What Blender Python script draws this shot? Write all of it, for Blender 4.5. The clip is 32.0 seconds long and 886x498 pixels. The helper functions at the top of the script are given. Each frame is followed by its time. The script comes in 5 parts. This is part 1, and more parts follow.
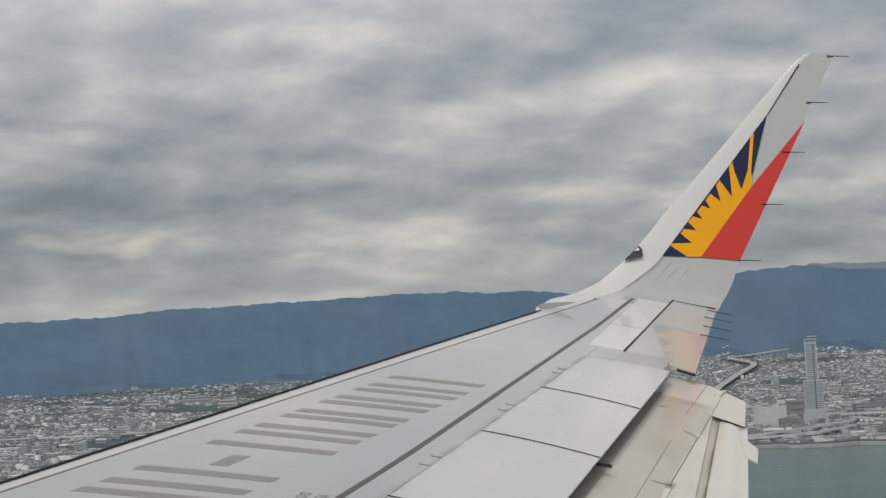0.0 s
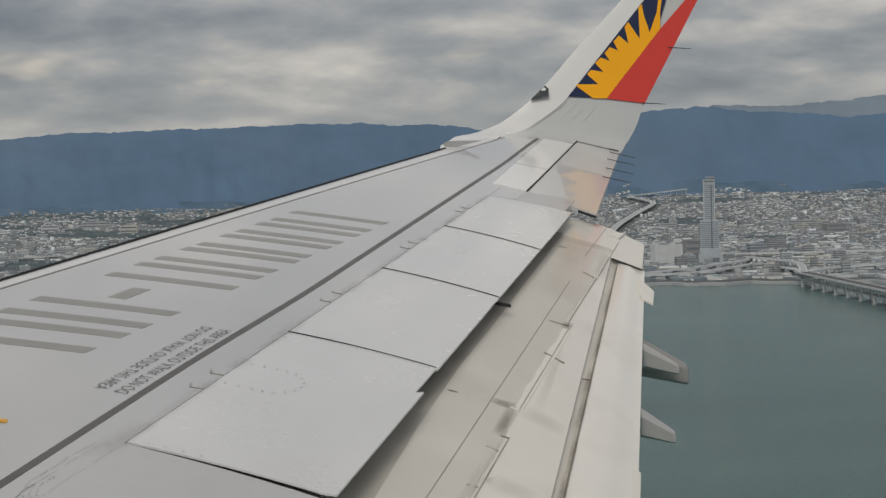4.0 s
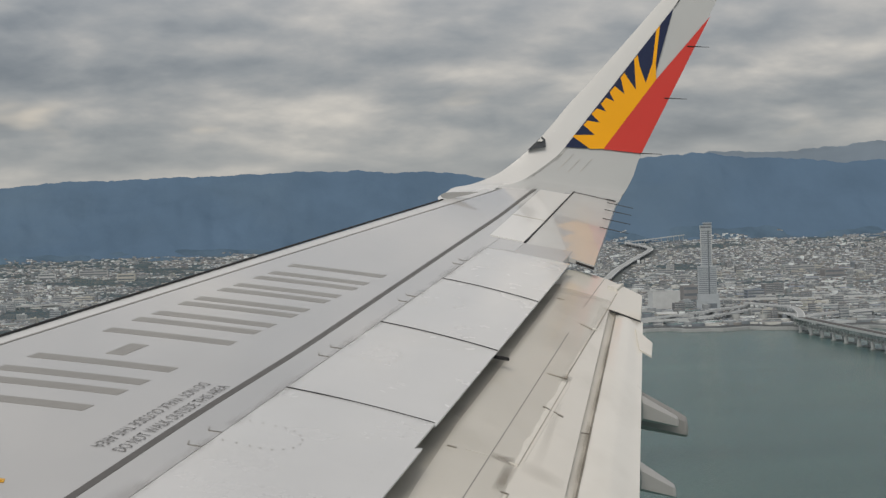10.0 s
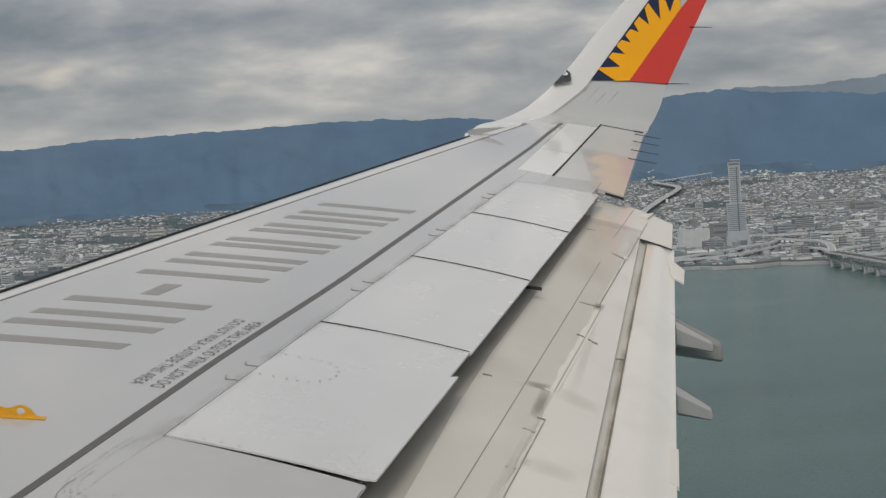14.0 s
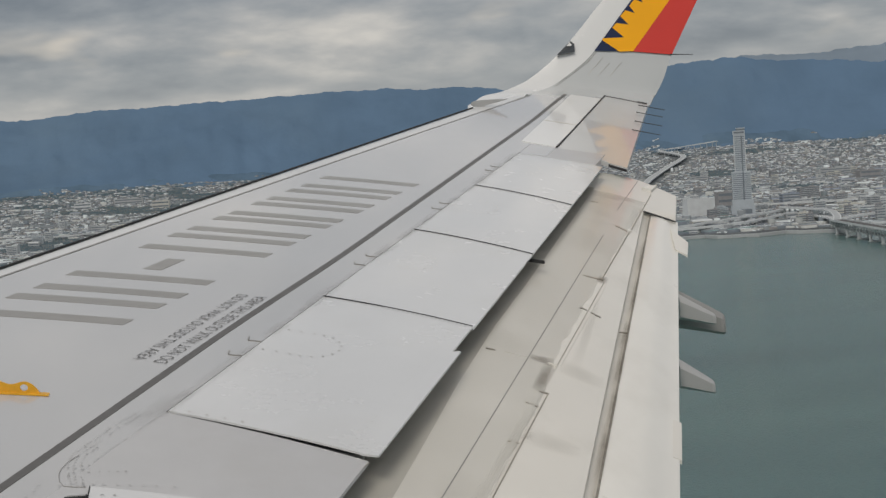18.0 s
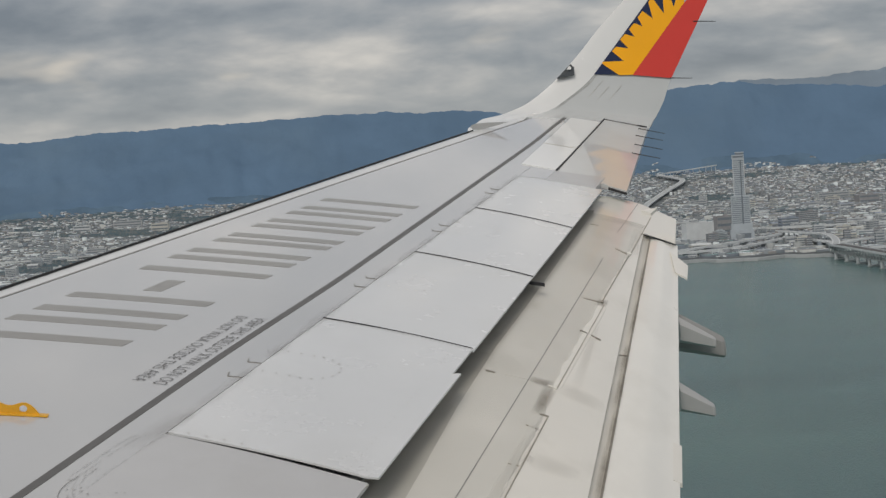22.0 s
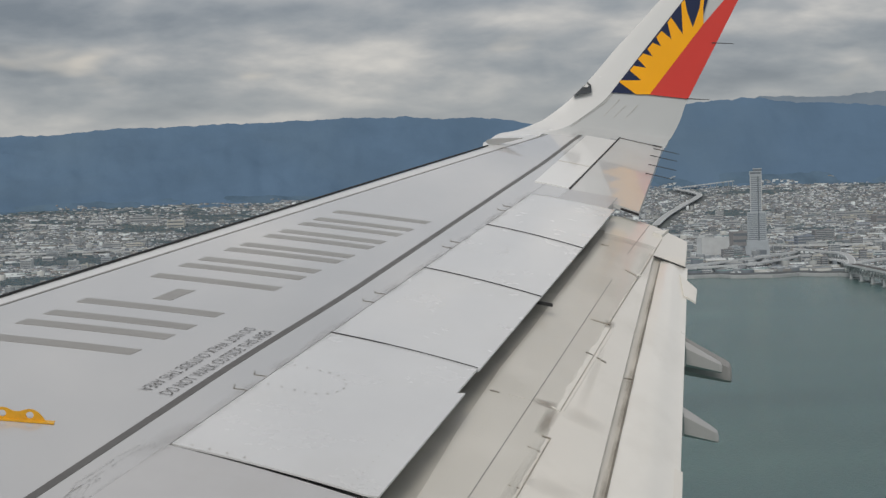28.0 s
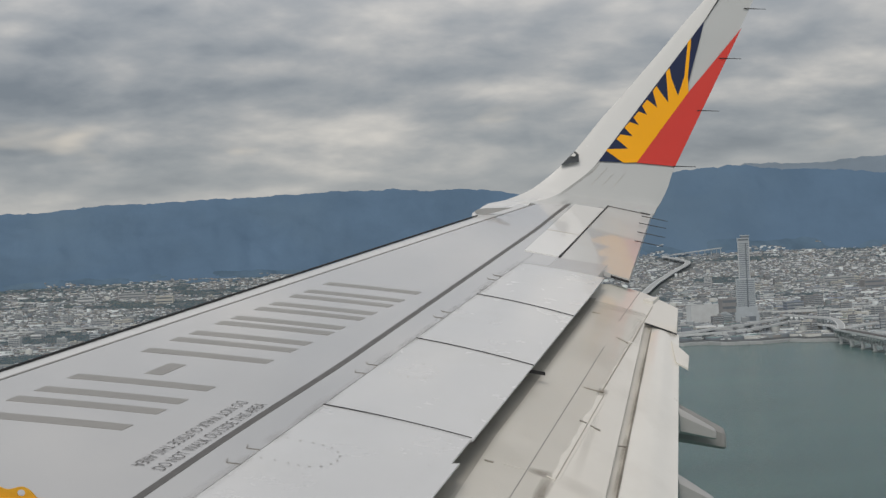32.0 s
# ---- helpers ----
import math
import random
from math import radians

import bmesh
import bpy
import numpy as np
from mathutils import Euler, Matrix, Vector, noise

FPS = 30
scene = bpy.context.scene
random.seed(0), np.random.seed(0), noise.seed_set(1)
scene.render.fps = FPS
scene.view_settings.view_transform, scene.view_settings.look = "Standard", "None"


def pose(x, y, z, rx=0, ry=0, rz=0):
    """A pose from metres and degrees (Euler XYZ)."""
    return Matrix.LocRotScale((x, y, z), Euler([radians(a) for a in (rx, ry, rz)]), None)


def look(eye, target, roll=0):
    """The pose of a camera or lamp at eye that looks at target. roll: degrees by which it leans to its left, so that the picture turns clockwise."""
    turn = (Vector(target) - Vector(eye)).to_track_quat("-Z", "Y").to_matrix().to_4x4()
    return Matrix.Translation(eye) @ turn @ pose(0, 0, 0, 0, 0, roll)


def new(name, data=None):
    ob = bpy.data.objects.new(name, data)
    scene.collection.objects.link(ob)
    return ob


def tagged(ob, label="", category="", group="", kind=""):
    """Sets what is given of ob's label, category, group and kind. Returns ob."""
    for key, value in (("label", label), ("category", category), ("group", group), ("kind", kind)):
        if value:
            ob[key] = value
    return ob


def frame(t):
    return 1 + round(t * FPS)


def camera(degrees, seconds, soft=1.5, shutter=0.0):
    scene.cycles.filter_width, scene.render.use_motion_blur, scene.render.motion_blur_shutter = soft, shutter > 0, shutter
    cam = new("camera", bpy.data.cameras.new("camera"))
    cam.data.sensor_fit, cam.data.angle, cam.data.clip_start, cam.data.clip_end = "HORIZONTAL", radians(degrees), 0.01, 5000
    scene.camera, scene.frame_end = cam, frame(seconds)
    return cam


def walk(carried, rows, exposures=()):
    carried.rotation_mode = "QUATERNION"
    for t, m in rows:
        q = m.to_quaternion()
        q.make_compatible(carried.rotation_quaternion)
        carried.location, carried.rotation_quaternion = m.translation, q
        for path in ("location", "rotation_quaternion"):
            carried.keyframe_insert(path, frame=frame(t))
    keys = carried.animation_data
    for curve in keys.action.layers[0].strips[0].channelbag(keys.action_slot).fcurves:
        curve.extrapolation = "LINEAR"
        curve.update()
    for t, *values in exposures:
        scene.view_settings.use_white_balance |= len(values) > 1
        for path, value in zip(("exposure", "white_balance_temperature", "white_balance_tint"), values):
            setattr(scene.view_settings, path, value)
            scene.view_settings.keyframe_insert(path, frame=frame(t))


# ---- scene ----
cam = camera(34.0, 32.0, soft=1.4)
PATH = [
    (0, (-0.001, -0.019, -0.035), (-0.010, 9.953, 0.720), -2.71),
    (0.5, (0.016, -0.004, -0.034), (0.010, 9.974, 0.617), -2.67),
    (1, (0.011, -0.037, -0.023), (0.032, 9.956, 0.352), -2.32),
    (1.5, (0.001, -0.018, -0.016), (0.099, 9.980, 0.163), -2.23),
    (2, (0.005, -0.020, -0.020), (0.216, 9.978, -0.003), -2.01),
    (2.5, (0.000, -0.006, 0.003), (0.337, 9.987, -0.188), -1.75),
    (3, (0.004, -0.007, -0.018), (0.477, 9.977, -0.330), -1.72),
    (3.5, (0.002, 0.004, -0.013), (0.578, 9.978, -0.437), -1.53),
    (5.5, (-0.006, -0.007, 0.031), (0.634, 9.970, -0.206), -0.76),
    (6, (-0.009, -0.003, 0.031), (0.666, 9.974, 0.021), -0.66),
    (6.5, (-0.014, 0.004, -0.011), (0.684, 9.979, 0.144), -1.13),
    (7, (-0.005, -0.023, 0.015), (0.701, 9.950, 0.188), -1.41),
    (7.5, (-0.007, -0.017, 0.005), (0.703, 9.956, 0.216), -1.76),
    (8, (-0.010, -0.003, 0.020), (0.698, 9.970, 0.212), -1.86),
    (8.5, (-0.012, 0.007, -0.014), (0.672, 9.982, 0.151), -2.04),
    (9, (-0.003, -0.018, -0.008), (0.656, 9.960, 0.077), -1.96),
    (9.5, (-0.002, -0.006, 0.033), (0.650, 9.973, 0.022), -1.77),
    (10, (-0.003, 0.002, 0.038), (0.634, 9.981, -0.059), -1.50),
    (10.5, (-0.001, -0.011, 0.058), (0.631, 9.967, -0.135), -1.32),
    (11, (-0.001, 0.000, 0.022), (0.602, 9.974, -0.367), -1.44),
    (11.5, (-0.005, -0.009, -0.006), (0.590, 9.959, -0.543), -2.14),
    (12, (-0.013, -0.002, -0.060), (0.528, 9.962, -0.710), -3.00),
    (12.5, (-0.012, -0.018, -0.071), (0.466, 9.948, -0.736), -3.57),
    (13, (-0.014, -0.002, -0.052), (0.434, 9.974, -0.585), -3.70),
    (13.5, (-0.003, -0.008, -0.048), (0.417, 9.974, -0.482), -3.73),
    (14, (-0.015, 0.005, -0.043), (0.410, 9.985, -0.501), -3.44),
    (14.5, (-0.010, 0.005, -0.047), (0.395, 9.984, -0.546), -3.46),
    (16.5, (-0.004, 0.009, -0.013), (0.403, 9.978, -0.681), -3.83),
    (17, (-0.008, 0.003, -0.031), (0.405, 9.973, -0.688), -3.99),
    (17.5, (-0.010, 0.012, -0.025), (0.392, 9.978, -0.747), -3.86),
    (18, (-0.003, 0.012, -0.020), (0.376, 9.982, -0.686), -3.62),
    (18.5, (0.001, -0.005, -0.014), (0.361, 9.969, -0.644), -3.33),
    (19, (-0.000, -0.000, 0.000), (0.348, 9.978, -0.557), -3.20),
    (19.5, (0.003, 0.001, 0.004), (0.343, 9.983, -0.493), -3.20),
    (20, (0.004, -0.003, 0.014), (0.354, 9.979, -0.463), -3.21),
    (20.5, (0.002, 0.005, -0.011), (0.367, 9.987, -0.480), -3.35),
    (21, (0.004, -0.004, -0.002), (0.384, 9.978, -0.474), -3.41),
    (21.5, (-0.006, 0.010, -0.011), (0.389, 9.992, -0.465), -3.50),
    (22, (-0.009, 0.014, -0.026), (0.387, 9.993, -0.532), -3.47),
    (22.5, (-0.025, 0.036, -0.031), (0.379, 10.013, -0.578), -3.36),
    (23, (-0.011, 0.011, -0.032), (0.359, 9.989, -0.591), -3.48),
    (23.5, (-0.013, 0.003, -0.026), (0.347, 9.980, -0.596), -3.19),
    (24, (-0.000, -0.017, -0.026), (0.334, 9.961, -0.590), -3.16),
    (24.5, (0.002, -0.013, 0.002), (0.331, 9.963, -0.596), -2.88),
    (25, (-0.011, -0.006, 0.014), (0.344, 9.973, -0.512), -2.16),
    (25.5, (-0.004, -0.008, 0.001), (0.304, 9.973, -0.526), -1.93),
    (27.5, (-0.002, -0.012, 0.028), (0.262, 9.980, -0.269), -1.51),
    (28, (0.019, -0.030, 0.038), (0.317, 9.955, -0.421), -1.57),
    (28.5, (0.017, -0.026, 0.025), (0.374, 9.951, -0.556), -1.51),
    (29, (0.009, -0.008, 0.037), (0.398, 9.961, -0.646), -1.42),
    (29.5, (0.009, -0.020, 0.033), (0.407, 9.955, -0.550), -1.54),
    (30, (0.000, -0.007, 0.045), (0.408, 9.975, -0.389), -1.38),
    (30.5, (0.008, -0.038, 0.024), (0.411, 9.950, -0.262), -1.56),
    (31, (0.021, -0.048, 0.038), (0.402, 9.941, -0.230), -1.99),
    (31.5, (0.006, -0.031, 0.029), (0.397, 9.960, -0.137), -2.16),
    (32, (0.008, -0.033, 0.030), (0.399, 9.960, 0.061), -2.47),
]
walk(cam, [(t, look(eye, target, roll)) for t, eye, target, roll in PATH],
     exposures=[(0, 0.20, 6560, 10), (1, 0.17, 6640, 10), (2, 0.09, 6680, 10), (3, 0.06, 6650, 10), (6, 0.06, 6560, 10), (7.5, 0.10, 6620, 10), (9, 0.16, 6700, 10),
                (12, 0.17, 6600, 10), (19, 0.17, 6540, 10), (28, 0.21, 6450, 10), (32, 0.20, 6500, 10)])

# ---- world and sun ----
SUN_EL, SUN_AZ = radians(48), radians(200)
world = bpy.data.worlds.new("overcast_sky")
scene.world = world
world.use_nodes = True
wt = world.node_tree
wt.nodes.clear()


def wnode(kind):
    return wt.nodes.new(kind)


def wmath(op, a, b=0.0):
    n = wnode("ShaderNodeMath")
    n.operation = op
    for i, v in enumerate((a, b)):
        if isinstance(v, (int, float)):
            n.inputs[i].default_value = v
        else:
            wt.links.new(v, n.inputs[i])
    return n.outputs[0]


tc = wnode("ShaderNodeTexCoord")
sep = wnode("ShaderNodeSeparateXYZ")
wt.links.new(tc.outputs["Generated"], sep.inputs[0])
up = wmath("MAXIMUM", sep.outputs[2], 0.0)
lift = wmath("ADD", up, 0.27)
deck = wnode("ShaderNodeCombineXYZ")
wt.links.new(wmath("DIVIDE", sep.outputs[0], lift), deck.inputs[0])
wt.links.new(wmath("DIVIDE", sep.outputs[1], lift), deck.inputs[1])


def wnoise(scale, detail, rough, warp, shift):
    """Noise on the cloud deck, which is a level sheet seen from below."""
    m = wnode("ShaderNodeMapping")
    m.inputs["Location"].default_value = shift
    wt.links.new(deck.outputs[0], m.inputs[0])
    n = wnode("ShaderNodeTexNoise")
    n.inputs["Scale"].default_value = scale
    n.inputs["Detail"].default_value = detail
    n.inputs["Roughness"].default_value = rough
    n.inputs["Distortion"].default_value = warp
    wt.links.new(m.outputs[0], n.inputs[0])
    return n.outputs[0]


def wclamp(v, lo, hi):
    r = wnode("ShaderNodeMapRange")
    r.interpolation_type = "SMOOTHSTEP"
    r.inputs[1].default_value, r.inputs[2].default_value = lo, hi
    wt.links.new(v, r.inputs[0])
    return r.outputs[0]


def wmix(kind, fac, a, b):
    x = wnode("ShaderNodeMix")
    x.data_type, x.blend_type = "RGBA", kind
    for sock, v in ((x.inputs[0], fac), (x.inputs[6], a), (x.inputs[7], b)):
        if isinstance(v, tuple):
            sock.default_value = (*v, 1)
        elif isinstance(v, float):
            sock.default_value = v
        else:
            wt.links.new(v, sock)
    return x.outputs[2]


masses = wnoise(1.25, 2.0, 0.42, 0.2, (0.6, 1.9, 0.0))
billows = wnoise(3.0, 6.0, 0.48, 0.12, (4.0, 2.0, 3.0))
lit_side = wnoise(3.0, 6.0, 0.48, 0.12, (4.03, 2.08, 3.0))
wisps = wnoise(9.0, 5.0, 0.55, 0.2, (0.3, 7.0, 1.0))
cover = wmath("ADD", wmath("ADD", wmath("MULTIPLY", masses, 0.48), wmath("MULTIPLY", billows, 0.39)), wmath("MULTIPLY", wisps, 0.13))
cover = wmath("ADD", cover, wmath("MULTIPLY", wmath("SUBTRACT", billows, lit_side), 0.60))
tone = wnode("ShaderNodeValToRGB")
tone.color_ramp.elements[0].position, tone.color_ramp.elements[0].color = 0.30, (0.180, 0.202, 0.228, 1)
tone.color_ramp.elements[1].position, tone.color_ramp.elements[1].color = 0.69, (0.60, 0.572, 0.53, 1)
for at, shade in ((0.37, (0.225, 0.245, 0.268, 1)), (0.44, (0.282, 0.299, 0.316, 1)), (0.51, (0.345, 0.353, 0.360, 1)), (0.58, (0.435, 0.430, 0.420, 1))):
    e = tone.color_ramp.elements.new(at)
    e.color = shade
wt.links.new(cover, tone.inputs[0])
# brightness added to the low sky, taken off overhead, to grade the wing's reflections
thin = wmath("SUBTRACT", wmath("ADD", 0.96, wmath("MULTIPLY", wclamp(up, 0.09, 0.30), 0.47)), wmath("MULTIPLY", wclamp(up, 0.42, 0.85), 0.42))
# thin breaks in the deck low over the hills, and the pale murk under it
breaks = wmath("MULTIPLY", wclamp(wnoise(3.0, 3.0, 0.5, 0.2, (2.2, 5.1, 0.0)), 0.56, 0.78), wmath("MULTIPLY", wclamp(up, 0.045, 0.06), wmath("SUBTRACT", 1.0, wclamp(up, 0.085, 0.13))))
clouds = wmix("MIX", wmath("MULTIPLY", breaks, 0.75), tone.outputs[0], (0.74, 0.66, 0.55))
clouds = wmix("MIX", wmath("MULTIPLY", wmath("SUBTRACT", 1.0, wclamp(up, 0.035, 0.085)), 0.45), clouds, (0.385, 0.395, 0.40))
sky = wnode("ShaderNodeTexSky")
sky.sky_type, sky.sun_disc = "NISHITA", False
sky.sun_elevation, sky.sun_rotation = SUN_EL, SUN_AZ
bg_sky, bg_cloud = wnode("ShaderNodeBackground"), wnode("ShaderNodeBackground")
wt.links.new(sky.outputs[0], bg_sky.inputs[0])
bg_sky.inputs[1].default_value = 0.06
wt.links.new(clouds, bg_cloud.inputs[0])
wt.links.new(wmath("MULTIPLY", thin, 0.95), bg_cloud.inputs[1])
mix = wnode("ShaderNodeMixShader")
mix.inputs[0].default_value = 0.9
wt.links.new(bg_sky.outputs[0], mix.inputs[1])
wt.links.new(bg_cloud.outputs[0], mix.inputs[2])
wout = wnode("ShaderNodeOutputWorld")
wt.links.new(mix.outputs[0], wout.inputs[0])

sun_data = bpy.data.lights.new("sun", "SUN")
sun_data.energy, sun_data.angle, sun_data.color = 1.2, radians(25), (1.0, 0.93, 0.84)
sun = new("sun", sun_data)
sun_dir = Vector((math.sin(SUN_AZ) * math.cos(SUN_EL), math.cos(SUN_AZ) * math.cos(SUN_EL), math.sin(SUN_EL)))
sun.rotation_mode = "QUATERNION"
sun.rotation_quaternion = sun_dir.to_track_quat("Z", "Y")


# ---- materials ----
def material(name, color, rough=0.5, metal=0.0, coat=0.0, vary=0.0, scale=3.0, stain=None, stain_amt=0.0, stain_scale=1.2,
             bump=0.0, bump_scale=40.0, stretch=(1, 1, 1), spec=0.5, island=None, coat_rough=0.05):
    m = bpy.data.materials.new(name)
    m.use_nodes = True
    nt = m.node_tree
    bsdf = nt.nodes["Principled BSDF"]
    bsdf.inputs["Roughness"].default_value = rough
    bsdf.inputs["Metallic"].default_value = metal
    bsdf.inputs["Coat Weight"].default_value = coat
    bsdf.inputs["Coat Roughness"].default_value = coat_rough
    bsdf.inputs["Specular IOR Level"].default_value = spec
    bsdf.inputs["Base Color"].default_value = (*color, 1)
    geo = nt.nodes.new("ShaderNodeTexCoord")
    mp = nt.nodes.new("ShaderNodeMapping")
    mp.inputs["Scale"].default_value = stretch
    nt.links.new(geo.outputs["Object"], mp.inputs[0])
    col = None

    def noise_node(sc, detail=6.0, ro=0.6):
        n = nt.nodes.new("ShaderNodeTexNoise")
        n.inputs["Scale"].default_value = sc
        n.inputs["Detail"].default_value = detail
        n.inputs["Roughness"].default_value = ro
        nt.links.new(mp.outputs[0], n.inputs[0])
        return n.outputs[0]

    def blend(kind, fac, a, b):
        x = nt.nodes.new("ShaderNodeMix")
        x.data_type, x.blend_type = "RGBA", kind
        for sock, v in ((x.inputs[0], fac), (x.inputs[6], a), (x.inputs[7], b)):
            if isinstance(v, tuple):
                sock.default_value = (*v, 1)
            elif isinstance(v, float):
                sock.default_value = v
            else:
                nt.links.new(v, sock)
        return x.outputs[2]

    def ramp(v, lo, hi):
        r = nt.nodes.new("ShaderNodeMapRange")
        r.inputs[1].default_value, r.inputs[2].default_value = lo, hi
        nt.links.new(v, r.inputs[0])
        return r.outputs[0]

    if island:
        rnd = nt.nodes.new("ShaderNodeNewGeometry").outputs["Random Per Island"]
        cr = nt.nodes.new("ShaderNodeValToRGB")
        cr.color_ramp.interpolation = "CONSTANT"
        for i, c in enumerate(island):
            el = cr.color_ramp.elements[i] if i < 2 else cr.color_ramp.elements.new(i / len(island))
            el.position = i / len(island)
            el.color = (*c, 1)
        nt.links.new(rnd, cr.inputs[0])
        col = cr.outputs[0]
    if vary:
        dark = tuple(c * (1 - vary) for c in color)
        light = tuple(min(1, c * (1 + vary)) for c in color)
        v = blend("MIX", ramp(noise_node(scale), 0.35, 0.65), dark, light)
        col = blend("MULTIPLY", 1.0, col, v) if col else v
    if stain:
        fac = nt.nodes.new("ShaderNodeMath")
        fac.operation = "MULTIPLY"
        fac.inputs[1].default_value = stain_amt
        nt.links.new(ramp(noise_node(stain_scale, 5.0, 0.55), 0.5, 0.72), fac.inputs[0])
        col = blend("MIX", fac.outputs[0], col if col else color, stain)
        rr = nt.nodes.new("ShaderNodeMapRange")
        rr.inputs[3].default_value, rr.inputs[4].default_value = max(0.02, rough * 0.85), min(1, rough * 1.25)
        nt.links.new(noise_node(stain_scale * 2.3), rr.inputs[0])
        nt.links.new(rr.outputs[0], bsdf.inputs["Roughness"])
    if col:
        nt.links.new(col, bsdf.inputs["Base Color"])
    if bump:
        b = nt.nodes.new("ShaderNodeBump")
        b.inputs["Strength"].default_value = bump
        b.inputs["Distance"].default_value = 1.0 / bump_scale
        nt.links.new(noise_node(bump_scale, 4.0, 0.6), b.inputs["Height"])
        nt.links.new(b.outputs[0], bsdf.inputs["Normal"])
    return m


SKIN = material("grey_wing_paint", (0.522, 0.523, 0.532), 0.22, coat=1.0, vary=0.02, scale=1.3, stain=(0.50, 0.49, 0.47), stain_amt=0.25, stain_scale=0.9, stretch=(1, 0.5, 1))
PANEL = material("light_spoiler_paint", (0.705, 0.710, 0.718), 0.25, coat=0.85, vary=0.015, scale=2.0, stain=(0.60, 0.59, 0.55), stain_amt=0.22, stain_scale=1.6)
FIXED = material("grey_panel_paint", (0.525, 0.523, 0.53), 0.35, coat=0.3, vary=0.03, scale=2.5, stain=(0.45, 0.44, 0.43), stain_amt=0.35, stain_scale=2.2)
FLAP = material("flap_paint", (0.79, 0.757, 0.695), 0.30, coat=0.40, coat_rough=0.08, vary=0.03, scale=1.5, stain=(0.52, 0.485, 0.42), stain_amt=0.45, stain_scale=1.8, stretch=(1.0, 0.6, 1))
TABPAINT = material("flap_tab_paint", (0.85, 0.825, 0.77), 0.28, coat=0.5, coat_rough=0.10, vary=0.03, scale=1.5, stain=(0.60, 0.565, 0.50), stain_amt=0.35, stain_scale=1.8, stretch=(1.0, 0.6, 1))
WHITE = material("white_gloss_paint", (0.78, 0.78, 0.77), 0.25, coat=0.5, vary=0.01, scale=2.0, stain=(0.66, 0.65, 0.62), stain_amt=0.15)
METAL = material("bare_leading_edge", (0.70, 0.70, 0.70), 0.28, coat=0.3, vary=0.03, scale=5.0)
SHARK = material("sharklet_grey_paint", (0.535, 0.55, 0.55), 0.25, coat=0.6, vary=0.015, scale=1.5)
AILPAINT = material("aileron_pale_paint", (0.60, 0.605, 0.60), 0.3, coat=0.5, coat_rough=0.03, vary=0.015, scale=1.5, stain=(0.52, 0.51, 0.49), stain_amt=0.3, stain_scale=2.0)
STRIPE = material("dark_grey_marking", (0.122, 0.118, 0.115), 0.5, coat=0.04, vary=0.08, scale=9.0)
MARK = material("grey_marking", (0.285, 0.275, 0.26), 0.36, coat=0.35, vary=0.05, scale=5.0)
DARK = material("black_seal_and_gap", (0.02, 0.02, 0.022), 0.6, vary=0.2, scale=20.0)
GRIME = material("grease_streak", (0.40, 0.365, 0.31), 0.55, vary=0.3, scale=14.0, bump=0.1)
BAY = material("grey_bay_primer", (0.27, 0.27, 0.27), 0.5, vary=0.1, scale=4.0)
SEALANT = material("pale_sealant", (0.80, 0.775, 0.72), 0.45, vary=0.04, scale=20.0, bump=0.2, bump_scale=60.0)
BRIGHT = material("bright_white_paint", (0.86, 0.855, 0.84), 0.22, coat=0.5, vary=0.01)
RIVET = material("grey_rivet", (0.43, 0.425, 0.41), 0.5, vary=0.1, scale=30.0)
SOOT = material("dark_grime_line", (0.27, 0.245, 0.21), 0.6, vary=0.3, scale=25.0)


def stain_material(name, color, strength, noise_scale=9.0, rim=True):
    """A stain that thins out towards its rim, or ends sharply."""
    m = bpy.data.materials.new(name)
    m.use_nodes = True
    nt = m.node_tree
    bsdf = nt.nodes["Principled BSDF"]
    bsdf.inputs["Base Color"].default_value = (*color, 1)
    bsdf.inputs["Roughness"].default_value = 0.6

    def op(kind, a, b):
        n = nt.nodes.new("ShaderNodeMath")
        n.operation, n.use_clamp = kind, True
        for sock, v in zip(n.inputs, (a, b)):
            if isinstance(v, float):
                sock.default_value = v
            else:
                nt.links.new(v, sock)
        return n.outputs[0]

    co = nt.nodes.new("ShaderNodeTexCoord")
    uv = nt.nodes.new("ShaderNodeSeparateXYZ")
    nt.links.new(co.outputs["UV"], uv.inputs[0])
    fall = None
    for k in (0, 1):
        side = op("MULTIPLY", op("MULTIPLY", uv.outputs[k], op("SUBTRACT", 1.0, uv.outputs[k])), 3.9)
        fall = side if fall is None else op("MULTIPLY", fall, side)
    tex = nt.nodes.new("ShaderNodeTexNoise")
    tex.inputs["Scale"].default_value = noise_scale
    tex.inputs["Detail"].default_value = 6.0
    nt.links.new(co.outputs["Object"], tex.inputs[0])
    rough = nt.nodes.new("ShaderNodeMapRange")
    rough.inputs[1].default_value, rough.inputs[2].default_value, rough.inputs[3].default_value = 0.25, 0.7, 0.55
    nt.links.new(tex.outputs[0], rough.inputs[0])
    nt.links.new(op("MULTIPLY", op("MULTIPLY", fall if rim else 1.0, rough.outputs[0]), strength), bsdf.inputs["Alpha"])
    return m


